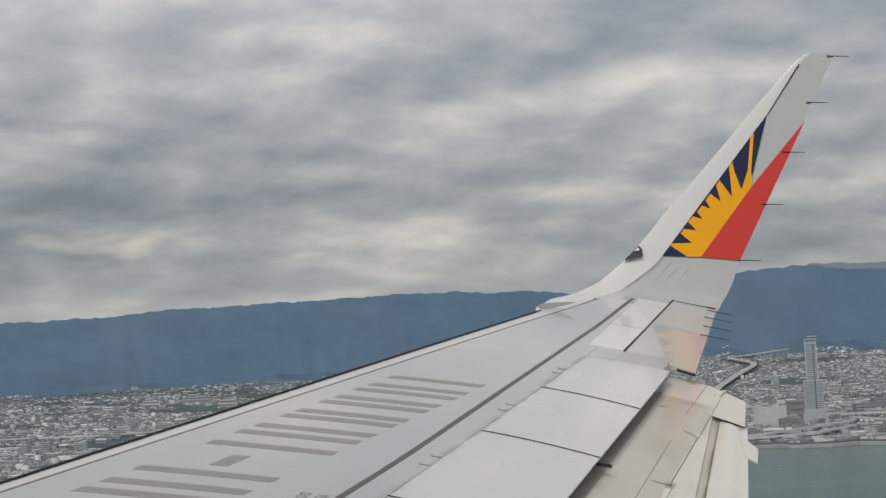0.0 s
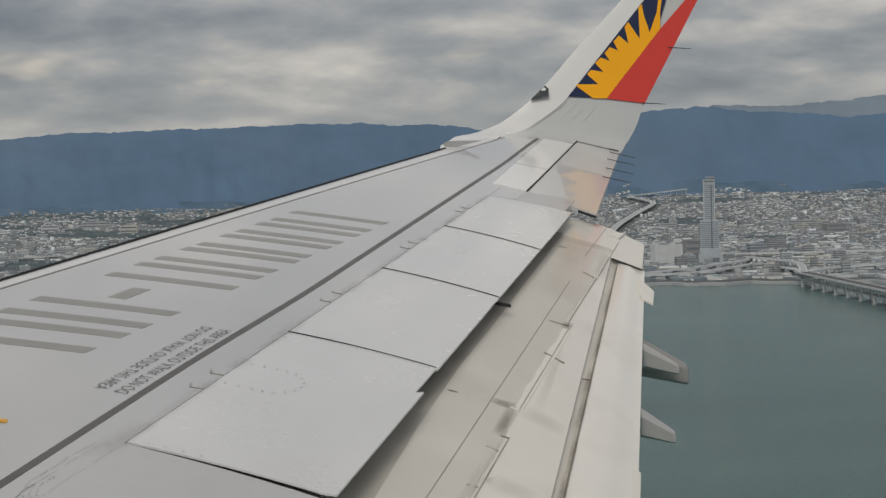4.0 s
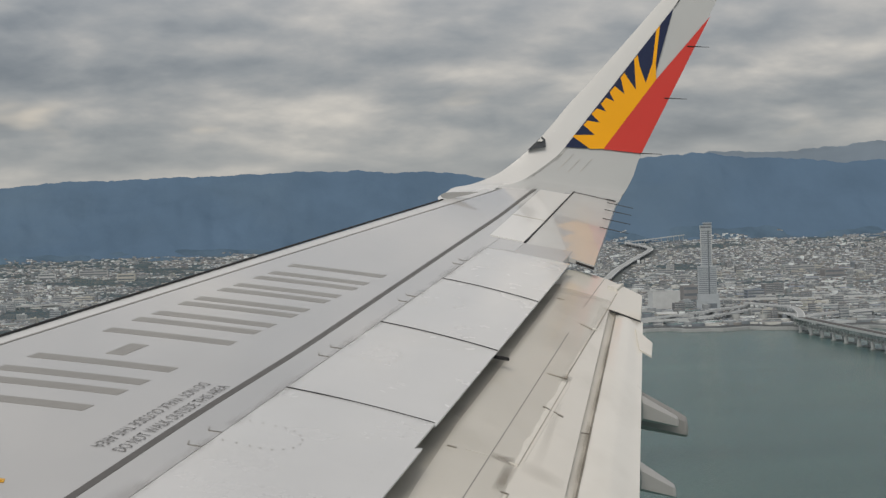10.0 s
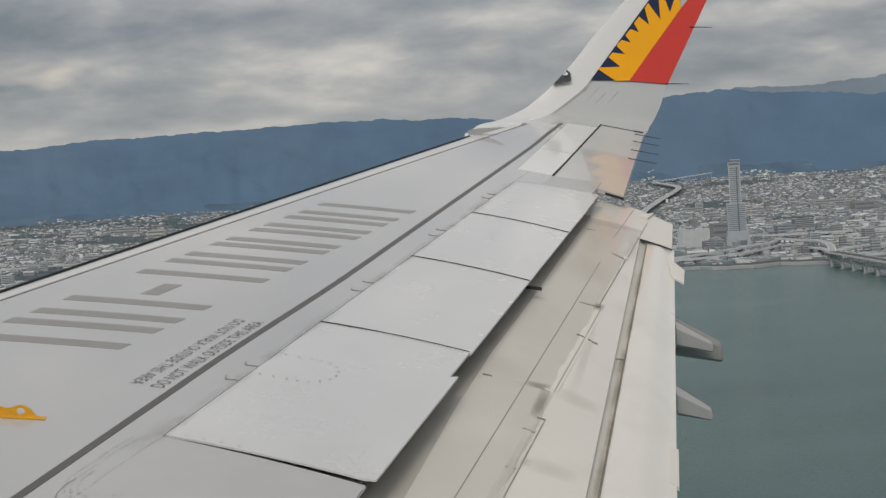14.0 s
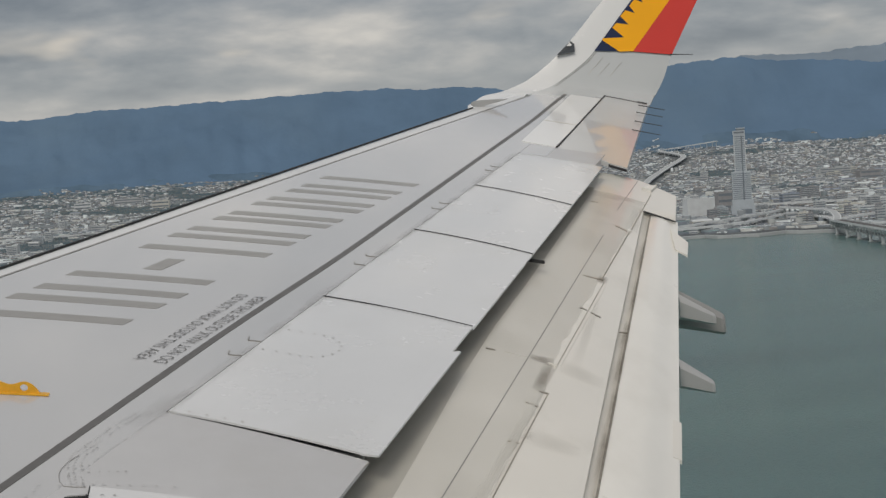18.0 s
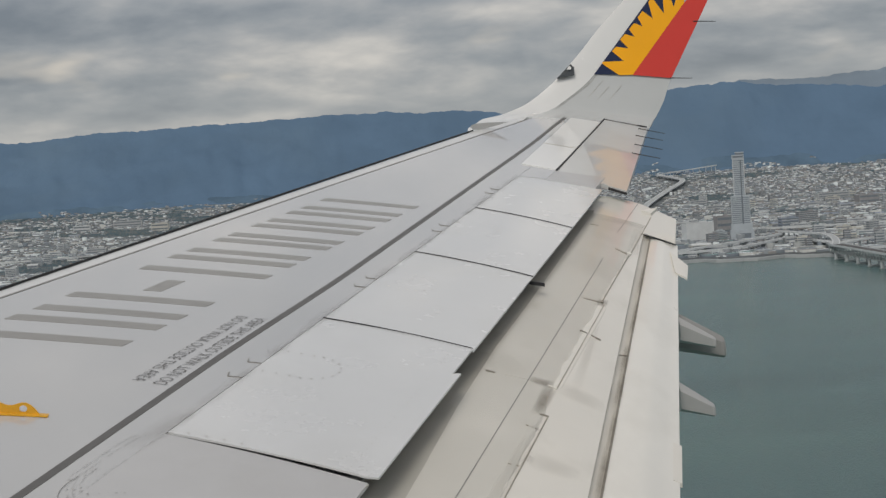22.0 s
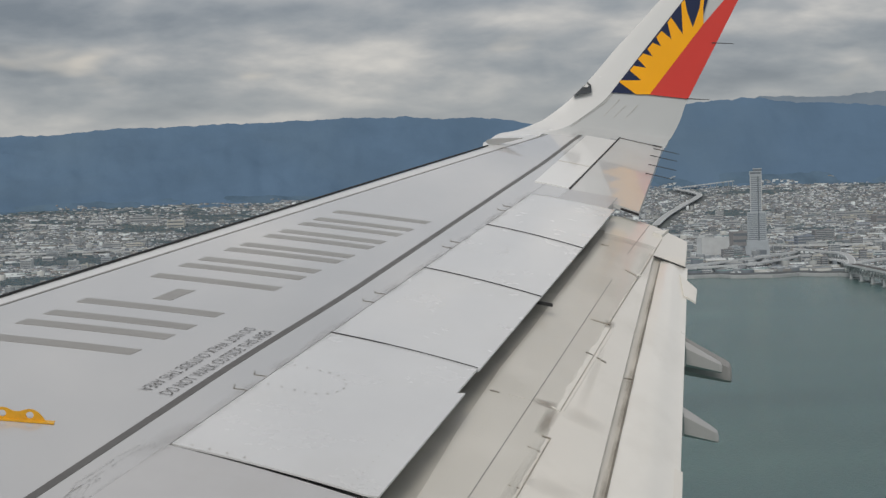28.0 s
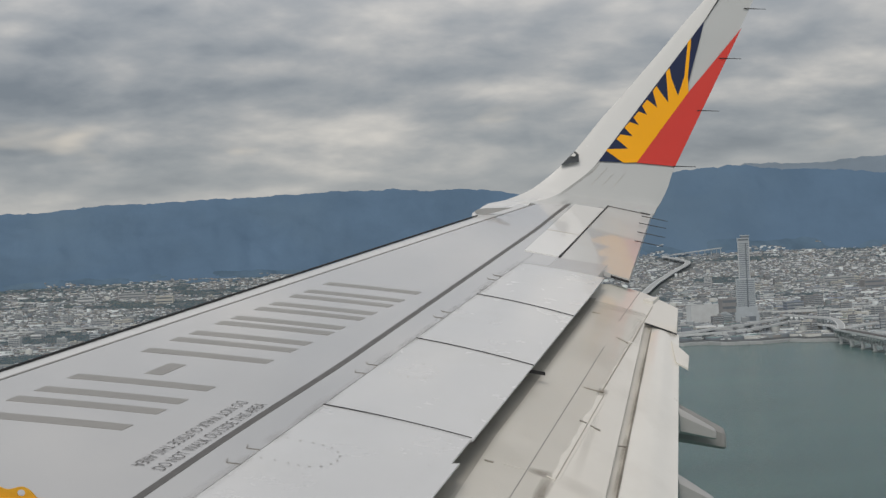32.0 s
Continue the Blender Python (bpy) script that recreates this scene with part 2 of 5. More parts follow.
GREASE = stain_material("dark_grease_stain", (0.22, 0.185, 0.145), 0.52, 16.0)
SMOKE = stain_material("faint_grey_stain", (0.36, 0.33, 0.28), 0.14, 3.0)
SCUFF = stain_material("grey_scuff", (0.36, 0.35, 0.335), 0.15, 22.0)
STOWED = stain_material("brown_grey_film", (0.335, 0.325, 0.285), 0.48, 2.0, rim=False)
THIN_OVERLAY = stain_material("thin_grey_overlay", (0.42, 0.42, 0.385), 0.20, 2.4, rim=False)
SEAM = material("fine_seam", (0.54, 0.515, 0.465), 0.5, vary=0.15, scale=8.0)
WELL = material("flap_cove_grey", (0.66, 0.635, 0.58), 0.5, vary=0.07, scale=3.0)
YELLOW = material("yellow_livery_paint", (0.98, 0.44, 0.006), 0.35, coat=0.25, coat_rough=0.08, vary=0.02, spec=0.2)
RED = material("red_livery_paint", (0.66, 0.046, 0.032), 0.3, coat=0.4, coat_rough=0.08, vary=0.02, spec=0.3)
BLUE = material("navy_livery_paint", (0.010, 0.020, 0.068), 0.35, coat=0.08, vary=0.05, spec=0.3)
HOIST = material("yellow_hoist_paint", (0.80, 0.42, 0.03), 0.4, vary=0.08, scale=30.0)
WICK = material("black_wick", (0.03, 0.03, 0.03), 0.5, vary=0.1)
LENS = material("smoked_lamp_glass", (0.05, 0.055, 0.06), 0.08, coat=0.6, vary=0.1)
FAIR = material("fairing_and_shaded_face_grey", (0.43, 0.43, 0.425), 0.35, coat=0.3, vary=0.03, stain=(0.33, 0.32, 0.30), stain_amt=0.4, stain_scale=3.0)
FAIRLOW = material("dark_fairing_paint", (0.31, 0.31, 0.305), 0.4, coat=0.2, vary=0.05, stain=(0.24, 0.23, 0.215), stain_amt=0.4, stain_scale=3.0)
HULL = material("white_hull_paint", (0.78, 0.78, 0.78), 0.3, coat=0.4, vary=0.01)
SEA = material("sea_water", (0.080, 0.148, 0.142), 0.18, vary=0.16, scale=0.006, stain=(0.130, 0.232, 0.205), stain_amt=0.7, stain_scale=0.0022, stretch=(0.5, 1.4, 1), bump=0.5, bump_scale=0.4, spec=0.4)
# blue-grey cast of the ground includes painted distance haze
LAND = material("hazed_city_ground", (0.115, 0.130, 0.138), 0.9, vary=0.4, scale=0.02, stain=(0.13, 0.155, 0.14), stain_amt=0.8, stain_scale=0.006)
# forest colour shifted to blue: the distance haze is painted in
HILL = material("haze_blue_forest", (0.121, 0.192, 0.284), 0.95, vary=0.08, scale=0.004, stain=(0.145, 0.212, 0.280), stain_amt=0.6, stain_scale=0.0016, bump=0.1, bump_scale=0.03, stretch=(1.0, 0.5, 0.8), spec=0.0)
# knoll woods tinted blue so the colour itself holds the haze
KNOLL = material("haze_tinted_knoll", (0.112, 0.175, 0.246), 0.95, vary=0.14, scale=0.012, stain=(0.140, 0.200, 0.252), stain_amt=0.7, stain_scale=0.007, bump=0.2, bump_scale=0.05, stretch=(1.0, 0.35, 1.0), spec=0.0)
# paler copy of the hill colour, carrying more painted haze with distance
HILLFAR = material("haze_pale_far_hill", (0.25, 0.31, 0.375), 0.95, vary=0.06, scale=0.004, spec=0.0)
# cool multiply over wall and roof colours paints in the town's haze
WALLS = material("hazed_house_walls", (0.72, 0.775, 0.805), 0.85, vary=0.08, scale=0.05, island=[(0.36, 0.37, 0.38), (0.90, 0.90, 0.89), (0.27, 0.29, 0.31), (0.52, 0.51, 0.49), (0.33, 0.33, 0.34), (1.0, 1.0, 0.98), (0.42, 0.40, 0.38), (0.28, 0.31, 0.32), (0.74, 0.71, 0.67), (0.36, 0.33, 0.31), (0.24, 0.26, 0.29), (0.62, 0.62, 0.62)])
ROOFS = material("hazed_house_roofs", (0.74, 0.79, 0.825), 0.75, vary=0.10, scale=0.05, island=[(0.17, 0.18, 0.19), (0.52, 0.53, 0.54), (0.24, 0.25, 0.27), (0.15, 0.16, 0.18), (0.82, 0.83, 0.83), (0.25, 0.20, 0.18), (0.30, 0.31, 0.34), (0.20, 0.22, 0.25), (0.60, 0.58, 0.55), (0.17, 0.18, 0.18), (0.34, 0.27, 0.23), (0.38, 0.40, 0.43)])
FLATROOFS = material("hazed_hall_roofs", (0.76, 0.815, 0.845), 0.7, vary=0.10, scale=0.05, island=[(0.80, 0.81, 0.81), (0.36, 0.37, 0.38), (1.0, 1.0, 0.99), (0.30, 0.36, 0.36), (0.62, 0.62, 0.61), (0.26, 0.28, 0.32), (0.45, 0.41, 0.37), (0.92, 0.92, 0.90), (0.26, 0.40, 0.38), (0.40, 0.42, 0.47)])
# tree greens pulled to blue-grey, the haze painted into them
TREES = material("hazed_tree_clump", (0.90, 0.95, 0.98), 0.95, vary=0.15, scale=0.1, spec=0.1, island=[(0.118, 0.165, 0.188), (0.135, 0.180, 0.200), (0.110, 0.155, 0.185), (0.148, 0.190, 0.195), (0.125, 0.170, 0.198)])
CONCRETE = material("pale_concrete", (0.42, 0.44, 0.45), 0.85, vary=0.08, scale=0.1, stain=(0.35, 0.35, 0.34), stain_amt=0.4, stain_scale=0.05)
DECK = material("pale_deck_concrete", (0.60, 0.625, 0.635), 0.85, vary=0.06, scale=0.1)
STEEL = material("pale_green_steel", (0.30, 0.36, 0.36), 0.6, vary=0.08, scale=0.2)
ASPHALT = material("asphalt", (0.10, 0.10, 0.10), 0.9, vary=0.15, scale=0.1)
TOWERMAT = material("tower_cladding", (0.42, 0.465, 0.50), 0.5, vary=0.06, scale=0.1)
GLASSDARK = material("dark_window_glass", (0.19, 0.22, 0.25), 0.2, vary=0.1, scale=0.1)


# ---- mesh helpers ----
def link(name, verts, faces, mat, parent=None, label="", smooth=False, kind=""):
    me = bpy.data.meshes.new(name)
    me.from_pydata([tuple(v) for v in verts], [], faces)
    bm = bmesh.new()
    bm.from_mesh(me)
    bmesh.ops.recalc_face_normals(bm, faces=bm.faces)
    bm.to_mesh(me)
    bm.free()
    me.materials.append(mat)
    if smooth:
        me.shade_smooth()
        me.set_sharp_from_angle(angle=radians(38))
    ob = new(name, me)
    if parent:
        ob.parent = parent
    if label or kind:
        tagged(ob, label=label, kind=kind)
    return ob


def slab(name, fn, nu, nv, thick, mat, parent, label="", us=None, smooth=True):
    """A closed sheet: fn(u, v) is its top, thick its depth."""
    us = us or [i / nu for i in range(nu + 1)]
    nu = len(us) - 1
    top = [Vector(fn(u, j / nv)) for j in range(nv + 1) for u in us]
    n = len(top)
    low = [p - Vector((0, 0, thick)) for p in top]
    w = nu + 1
    f = []
    for j in range(nv):
        for i in range(nu):
            a = j * w + i
            f.append((a, a + 1, a + w + 1, a + w))
            f.append((n + a, n + a + w, n + a + w + 1, n + a + 1))
    rim = [i for i in range(w)] + [j * w + nu for j in range(1, nv + 1)] + [nv * w + i for i in range(nu - 1, -1, -1)] + [j * w for j in range(nv - 1, 0, -1)]
    for a, b in zip(rim, rim[1:] + rim[:1]):
        f.append((a, n + a, n + b, b))
    return link(name, top + low, f, mat, parent, label, smooth)


def boxes(name, items, mat, parent=None, label="", kind=""):
    """Joined boxes: (cx, cy, z0, sx, sy, sz, turn)."""
    v, f = [], []
    for cx, cy, z0, sx, sy, sz, a in items:
        c, s, o = math.cos(a), math.sin(a), len(v)
        for z in (z0, z0 + sz):
            for dx, dy in ((-1, -1), (1, -1), (1, 1), (-1, 1)):
                x, y = dx * sx / 2, dy * sy / 2
                v.append((cx + c * x - s * y, cy + s * x + c * y, z))
        f += [(o, o + 3, o + 2, o + 1), (o + 4, o + 5, o + 6, o + 7)] + [(o + i, o + (i + 1) % 4, o + 4 + (i + 1) % 4, o + 4 + i) for i in range(4)]
    me = bpy.data.meshes.new(name)
    me.from_pydata(v, [], f)
    me.materials.append(mat)
    ob = new(name, me)
    if parent:
        ob.parent = parent
    if label or kind:
        tagged(ob, label=label, kind=kind)
    return ob


def rod(name, a, b, r0, r1, mat, parent, label="", sides=6):
    a, b = Vector(a), Vector(b)
    q = (b - a).to_track_quat("Z", "Y")
    v = [p + q @ Vector((r * math.cos(6.2832 * i / sides), r * math.sin(6.2832 * i / sides), 0)) for p, r in ((a, r0), (b, r1)) for i in range(sides)]
    f = [(i, (i + 1) % sides, sides + (i + 1) % sides, sides + i) for i in range(sides)] + [tuple(range(sides))[::-1], tuple(range(sides, 2 * sides))]
    return link(name, v, f, mat, parent, label)


# ---- the wing: lines of its plan, in metres aft (x), outboard (y), up (z) ----
def x_le(y):
    return 0.5050 * y - 5.638


def x_slat(y):
    return 0.5110 * y - 5.569


def x_stripe(y):
    a, b = max(0.0, min(1.0, (y - 6.4) / 1.8)), max(0.0, min(1.0, (14.0 - y) / 1.8))
    return 0.351 * y - 3.099 + 0.036 * a * a * (3 - 2 * a) * b * b * (3 - 2 * b)


def x_hinge(y):
    return 0.362 * y - 2.971


def x_te(y):
    return 0.325 * y - 1.894


def z_wing(x, y):
    d = x - x_hinge(y)
    s = min(d, 0.0)
    q = max(0.0, min(1.0, d / (1.077 - 0.037 * y)))
    camber = 0.036 * q * (1 - q) * max(0.0, min(1.0, (11.4 - y) / 0.6))
    return -2.4423 + 0.23087 * y - 0.17633 * x - 0.018 * s * s + camber


def z_flap(x, y):
    d = x - x_te(y)
    return -2.4423 + 0.23087 * y - 0.17633 * x_te(y) - 0.10 - 0.30 * d - 0.10 * d * d


def lerp(a, b, t):
    return a + (b - a) * t


def panel(name, fa, fb, ya, yb, mat, parent, label="", dz=0.0, thick=0.03, nu=6, nv=8, ga=0.0, gb=0.0, zf=z_wing, lift=0.0):
    """A sheet on the wing between the lines fa and fb; ya, yb: its two ends on each line; ga, gb: shifts aft of those lines."""
    def fn(u, v):
        y0, y1 = lerp(*ya, v), lerp(*yb, v)
        x, y = lerp(fa(y0) + ga, fb(y1) + gb, u), lerp(y0, y1, u)
        return x, y, zf(x, y) + dz + lift * u
    return slab(name, fn, nu, nv, thick, mat, parent, label)


airliner = tagged(new("airliner"), "grey and white airliner wing with a painted sharklet and lowered flaps", "aircraft")

# main box skin
panel("wing_skin", x_slat, x_hinge, (-1.2, 13.75), (-1.2, 13.95), SKIN, airliner, "glossy light grey upper skin", thick=0.10, nu=14, nv=60, ga=0.012, gb=-0.004)


# slat and nose
def nose(u, v):
    y = lerp(-1.2, 13.6, v)
    xs, xl = x_slat(y), x_le(y)
    a = u * math.pi
    x = xs - (xs - xl) * math.sin(a)
    if a < math.pi / 2:
        return x, y, z_wing(x, y) - 0.012 * math.sin(a) ** 6
    return x, y, z_wing(xl, y) - 0.012 - 0.16 * (1 - math.sin(a))


nv, nu = 40, 14
vs = [nose(i / nu, j / nv) for j in range(nv + 1) for i in range(nu + 1)]
link("slat", vs, [(j * (nu + 1) + i, j * (nu + 1) + i + 1, (j + 1) * (nu + 1) + i + 1, (j + 1) * (nu + 1) + i) for j in range(nv) for i in range(nu)], METAL, airliner, "pale painted slat nose", True)


# lower skin closes the box
def under(u, v):
    y = lerp(-1.2, 13.8, v)
    x = lerp(x_slat(y), x_hinge(y) + 0.25, u)
    depth = lerp(0.55, 0.13, v) * (math.sin(math.pi * (0.12 + 0.76 * u)) ** 0.6)
    return x, y, z_wing(x, y) - 0.08 - depth


slab("lower_skin", under, 8, 20, 0.02, FIXED, airliner)

# seams and lines on the skin
panel("slat_gap", x_slat, x_slat, (-1.2, 13.7), (-1.2, 13.7), MARK, airliner, dz=0.002, thick=0.012, nu=1, nv=40, ga=-0.007, gb=0.007)
panel("leading_edge_line", x_le, x_le, (-1.2, 12.8), (-1.2, 12.8), DARK, airliner, "thin black line along the leading edge", dz=0.004, thick=0.012, nu=1, nv=40, ga=-0.004, gb=0.003)
panel("walkway_line", x_stripe, x_stripe, (-1.2, 13.93), (-1.2, 13.93), STRIPE, airliner, "dark grey walkway line", dz=0.0018, thick=0.004, nu=1, nv=60, ga=-0.018, gb=0.018)

# spoilers
HINGE_Y = (5.686, 7.262, 8.653, 9.912, 11.06)
EDGE_Y = (5.438, 7.007, 8.405, 9.659, 10.93)
for i in range(4):
    g = 0.007
    sp = panel("spoiler", x_hinge, x_te, (HINGE_Y[i] + g, HINGE_Y[i + 1] - g), (EDGE_Y[i] + g, EDGE_Y[i + 1] - g), PANEL, airliner,
               "light grey spoiler panel lying closed", dz=0.005, lift=0.014 if i == 0 else 0.0, thick=0.009, nu=8, nv=8, ga=0.006)
    if i == 0:
        # lip along the rear edge, cut back near the outboard corner
        def lip(u, v):
            y = lerp(EDGE_Y[0] + 0.007, 6.62 + 0.03 * u, v)
            x = x_te(y) + lerp(-0.03, 0.036, u)
            return x, y, z_wing(x, y) + 0.0062 + 0.014
        slab("edge_lip", lip, 2, 8, 0.008, PANEL, sp, "light grey lip along the rear edge")
    dots = []
    for k in range(4):
        dots.append((HINGE_Y[i] + 0.03, 0.10 + 0.09 * k))
    span = HINGE_Y[i + 1] - HINGE_Y[i]
    for k in range(9):
        a = math.pi * k / 8
        dots.append((HINGE_Y[i] + span * 0.58 + 0.14 * math.cos(a), 0.28 + 0.16 * math.sin(a)))
    for k in range(3):
        dots.append((HINGE_Y[i] + span * 0.58 + 0.14, 0.06 + 0.08 * k))
        dots.append((HINGE_Y[i] + span * 0.58 - 0.14, 0.06 + 0.08 * k))
    for k in range(26 if i == 0 else 0):
        dots.append((HINGE_Y[i] + span * (0.03 + 0.94 * k / 25), 0.90))
    v, f = [], []
    for y0, u in dots:
        y1 = EDGE_Y[i] + (y0 - HINGE_Y[i]) * (EDGE_Y[i + 1] - EDGE_Y[i]) / span
        x, y = lerp(x_hinge(y0), x_te(y1), u), lerp(y0, y1, u)
        o = len(v)
        r = (0.0056 if i == 0 else 0.0046) if u < 0.6 else 0.003
        for a in range(6):
            px, py = x + r * math.cos(a * 1.0472), y + r * math.sin(a * 1.0472)
            v.append((px, py, z_wing(px, py) + 0.0075 + (0.014 * u if i == 0 else 0)))
        f.append(tuple(range(o, o + 6)))
    link("rivets", v, f, SEAM if i else RIVET, sp, "dark flush rivets", kind="stuff")
    # dark strip laid on top, standing in for the dark open gap
    for q in ((i,) if i else ()):
        slab("gap_strip", lambda u, w: (lerp(x_hinge(HINGE_Y[i]), x_te(EDGE_Y[i]), u), lerp(HINGE_Y[i], EDGE_Y[i], u) + (w - 0.5) * 0.012, z_wing(lerp(x_hinge(HINGE_Y[i]), x_te(EDGE_Y[i]), u), lerp(HINGE_Y[i], EDGE_Y[i], u)) + 0.009 + (0.014 * u if i == 1 else 0)), 8, 1, 0.004, DARK, sp, "dark gap between spoilers", smooth=False)
    # hinge arms
    for fr in (0.42, 0.545):
        y = HINGE_Y[i] + span * fr
        x = x_hinge(y)
        for dx, dy, sx, sy in ((-0.03, 0.0, 0.06, 0.005), (-0.058, 0.018, 0.006, 0.036)):
            px, py = x + dx, y + dy - 0.3 * dx
            slab("hinge_slot", lambda u, w: (px + (u - 0.5) * sx, py + (w - 0.5) * sy, z_wing(px + (u - 0.5) * sx, py + (w - 0.5) * sy) + 0.004), 1, 1, 0.008, MARK, sp, smooth=False)
panel("spoiler_bay", x_hinge, x_te, (5.66, 11.05), (5.41, 10.92), BAY, airliner, "grey bay under the spoilers", dz=-0.022, thick=0.01, nu=4, nv=20, gb=-0.045)
for yy in (8.42,):
    xx = x_te(yy)
    slab("seal_block", lambda u, w: (xx - 0.04 + 0.10 * u, yy - 0.012 + 0.03 * w - 0.02 * u, z_wing(xx, yy) - 0.02 - 0.02 * u), 1, 1, 0.02, DARK, airliner, "black rubber seal block", smooth=False)
panel("hinge_seam", x_hinge, x_hinge, (5.69, 11.1), (5.69, 11.1), MARK, airliner, dz=-0.004, thick=0.02, nu=1, nv=30, ga=-0.006, gb=0.008)

# inboard fixed panel and first spoiler
panel("fixed_panel", x_hinge, x_te, (4.6, 5.686), (4.55, 5.43), FIXED, airliner, "grey riveted fixed panel", dz=0.0012, thick=0.014, nu=8, nv=8, ga=-0.008)
inboard = panel("inboard_spoiler", lambda y: -1.078 - 0.092 * (y - 4.991), x_te, (-1.2, 4.991), (-1.2, 4.95), PANEL, airliner, "light grey inboard spoiler", dz=0.006, thick=0.03, nu=8, nv=10)
for q in range(6):
    ya, yb = lerp(4.991, 4.6, q / 6), lerp(4.991, 4.6, (q + 1) / 6)
    xa, xb = -1.081 - 0.092 * (ya - 4.991), -1.081 - 0.092 * (yb - 4.991)
    rod("edge_seam", (xa, ya, z_wing(xa, ya) + 0.007), (xb, yb, z_wing(xb, yb) + 0.007), 0.0018, 0.0018, DARK, inboard, "dark gap along the front edge", sides=4)

v, f = [], []
OUTER_ROW = [(-0.973, 5.681), (-1.025, 5.64), (-1.079, 5.528), (-1.126, 5.397), (-1.159, 5.315), (-1.184, 5.253), (-1.19, 5.182), (-1.178, 5.102), (-1.168, 5.067), (-1.14, 4.98)]
INNER_ROW = [(-0.931, 5.639), (-0.974, 5.539), (-1.024, 5.407), (-1.069, 5.306), (-1.103, 5.195), (-1.127, 5.129), (-1.157, 5.129)]
CROSS_ROW = [(-1.157, 5.129), (-1.106, 5.104), (-1.037, 5.121), (-0.981, 5.135), (-0.968, 5.183)]
rrng = random.Random(3)
for line, dx, dy, pitch in ((OUTER_ROW, 0, 0, 0.024), (OUTER_ROW, 0.022, -0.006, 0.024), (OUTER_ROW[4:], 0.045, -0.004, 0.026), (INNER_ROW, 0, 0, 0.030), (CROSS_ROW, 0, 0, 0.034)):
    for (xa, ya), (xb, yb) in zip(line, line[1:]):
        count = max(1, round(math.hypot(xb - xa, yb - ya) / pitch))
        for k in range(count):
            if rrng.random() < 0.12:
                continue
            x, y = lerp(xa, xb, k / count) + dx + rrng.gauss(0, 0.001), lerp(ya, yb, k / count) + dy
            o, r = len(v), rrng.uniform(0.0026, 0.0045)
            v += [(x + 1.25 * r * math.cos(a * 1.0472), y + r * math.sin(a * 1.0472), z_wing(x, y) + 0.0045) for a in range(6)]
            f.append(tuple(range(o, o + 6)))
link("rivets", v, f, RIVET, airliner, "dark flush rivets round the panel", kind="stuff")
slab("panel_edge", lambda u, w: (lerp(-0.27, -0.20, u * 0.08) + 0.138 * w, lerp(5.124, 5.42, w), z_wing(-0.25 + 0.138 * w, lerp(5.124, 5.42, w)) + 0.004), 1, 6, 0.004, SEAM, airliner)
fitting = slab("hinge_fitting", lambda u, w: (lerp(-1.150, -1.074, u), lerp(4.888, 4.922, w), z_wing(-1.11, 4.905) + 0.008), 2, 1, 0.012, DARK, airliner, "dark hinge fitting", smooth=False)
slab("tongue", lambda u, w: (lerp(-1.140, -1.078, u), lerp(4.905, 4.920, w), z_wing(-1.11, 4.905) + 0.0125), 2, 1, 0.004, FIXED, fitting, "pale grey tongue of the fitting", smooth=False)
EDGE_RING = [(-1.150, 5.235), (-1.178, 5.165), (-1.189, 5.110), (-1.188, 5.068), (-1.176, 5.018), (-1.154, 4.985), (-1.112, 4.984), (-1.081, 4.990)]
for (xa, ya), (xb, yb) in zip(EDGE_RING, EDGE_RING[1:]):
    xa, xb = xa - 0.014, xb - 0.014
    rod("panel_outline", (xa, ya, z_wing(xa, ya) + 0.003), (xb, yb, z_wing(xb, yb) + 0.003), 0.0012, 0.0012, MARK, airliner, "fine seam round the panel", sides=4)
v, f = [], []
for x, y in ((-1.253, 4.97), (-1.258, 4.925), (-1.184, 4.976), (-1.276, 4.88), (-1.225, 4.85), (-1.03, 4.932), (-0.988, 4.937), (-1.022, 4.887), (-0.982, 4.897), (-1.146, 5.0), (-1.11, 5.003), (-1.075, 5.006), (-1.04, 5.010), (-0.992, 5.016), (-0.95, 5.02), (-0.905, 5.026), (-0.86, 5.03), (-0.80, 5.035)):
    o = len(v)
    v += [(x + 0.006 * math.cos(a * 1.0472), y + 0.0045 * math.sin(a * 1.0472), z_wing(x, y) + 0.0085) for a in range(6)]
    f.append(tuple(range(o, o + 6)))
link("rivets", v, f, RIVET, airliner, "dark flush rivets by the hinge fitting", kind="stuff")

# scuffed dirt along the hinge seam, thickest round the hinge slots
def wing_smudge(corners, mat, label):
    """A flat stain on the wing between four (aft of the hinge, span) corners."""
    n, v, f = 8, [], []
    (da, ya), (db, yb), (dc, yc), (dd, yd) = corners
    for j in range(n + 1):
        for i in range(n + 1):
            a, b = i / n, j / n
            y = lerp(lerp(ya, yb, a), lerp(yd, yc, a), b)
            x = x_hinge(y) + lerp(lerp(da, db, a), lerp(dd, dc, a), b)
            v.append((x, y, z_wing(x, y) + 0.0078))
    for j in range(n):
        for i in range(n):
            f.append((j * 9 + i, j * 9 + i + 1, j * 9 + i + 10, j * 9 + i + 9))
    ob = link("scuff_stain", v, f, mat, airliner, label)
    uv = ob.data.uv_layers.new(name="UVMap")
    for lp in ob.data.loops:
        uv.data[lp.index].uv = ((lp.vertex_index % 9) / n, (lp.vertex_index // 9) / n)
    return ob


srng = random.Random(12)
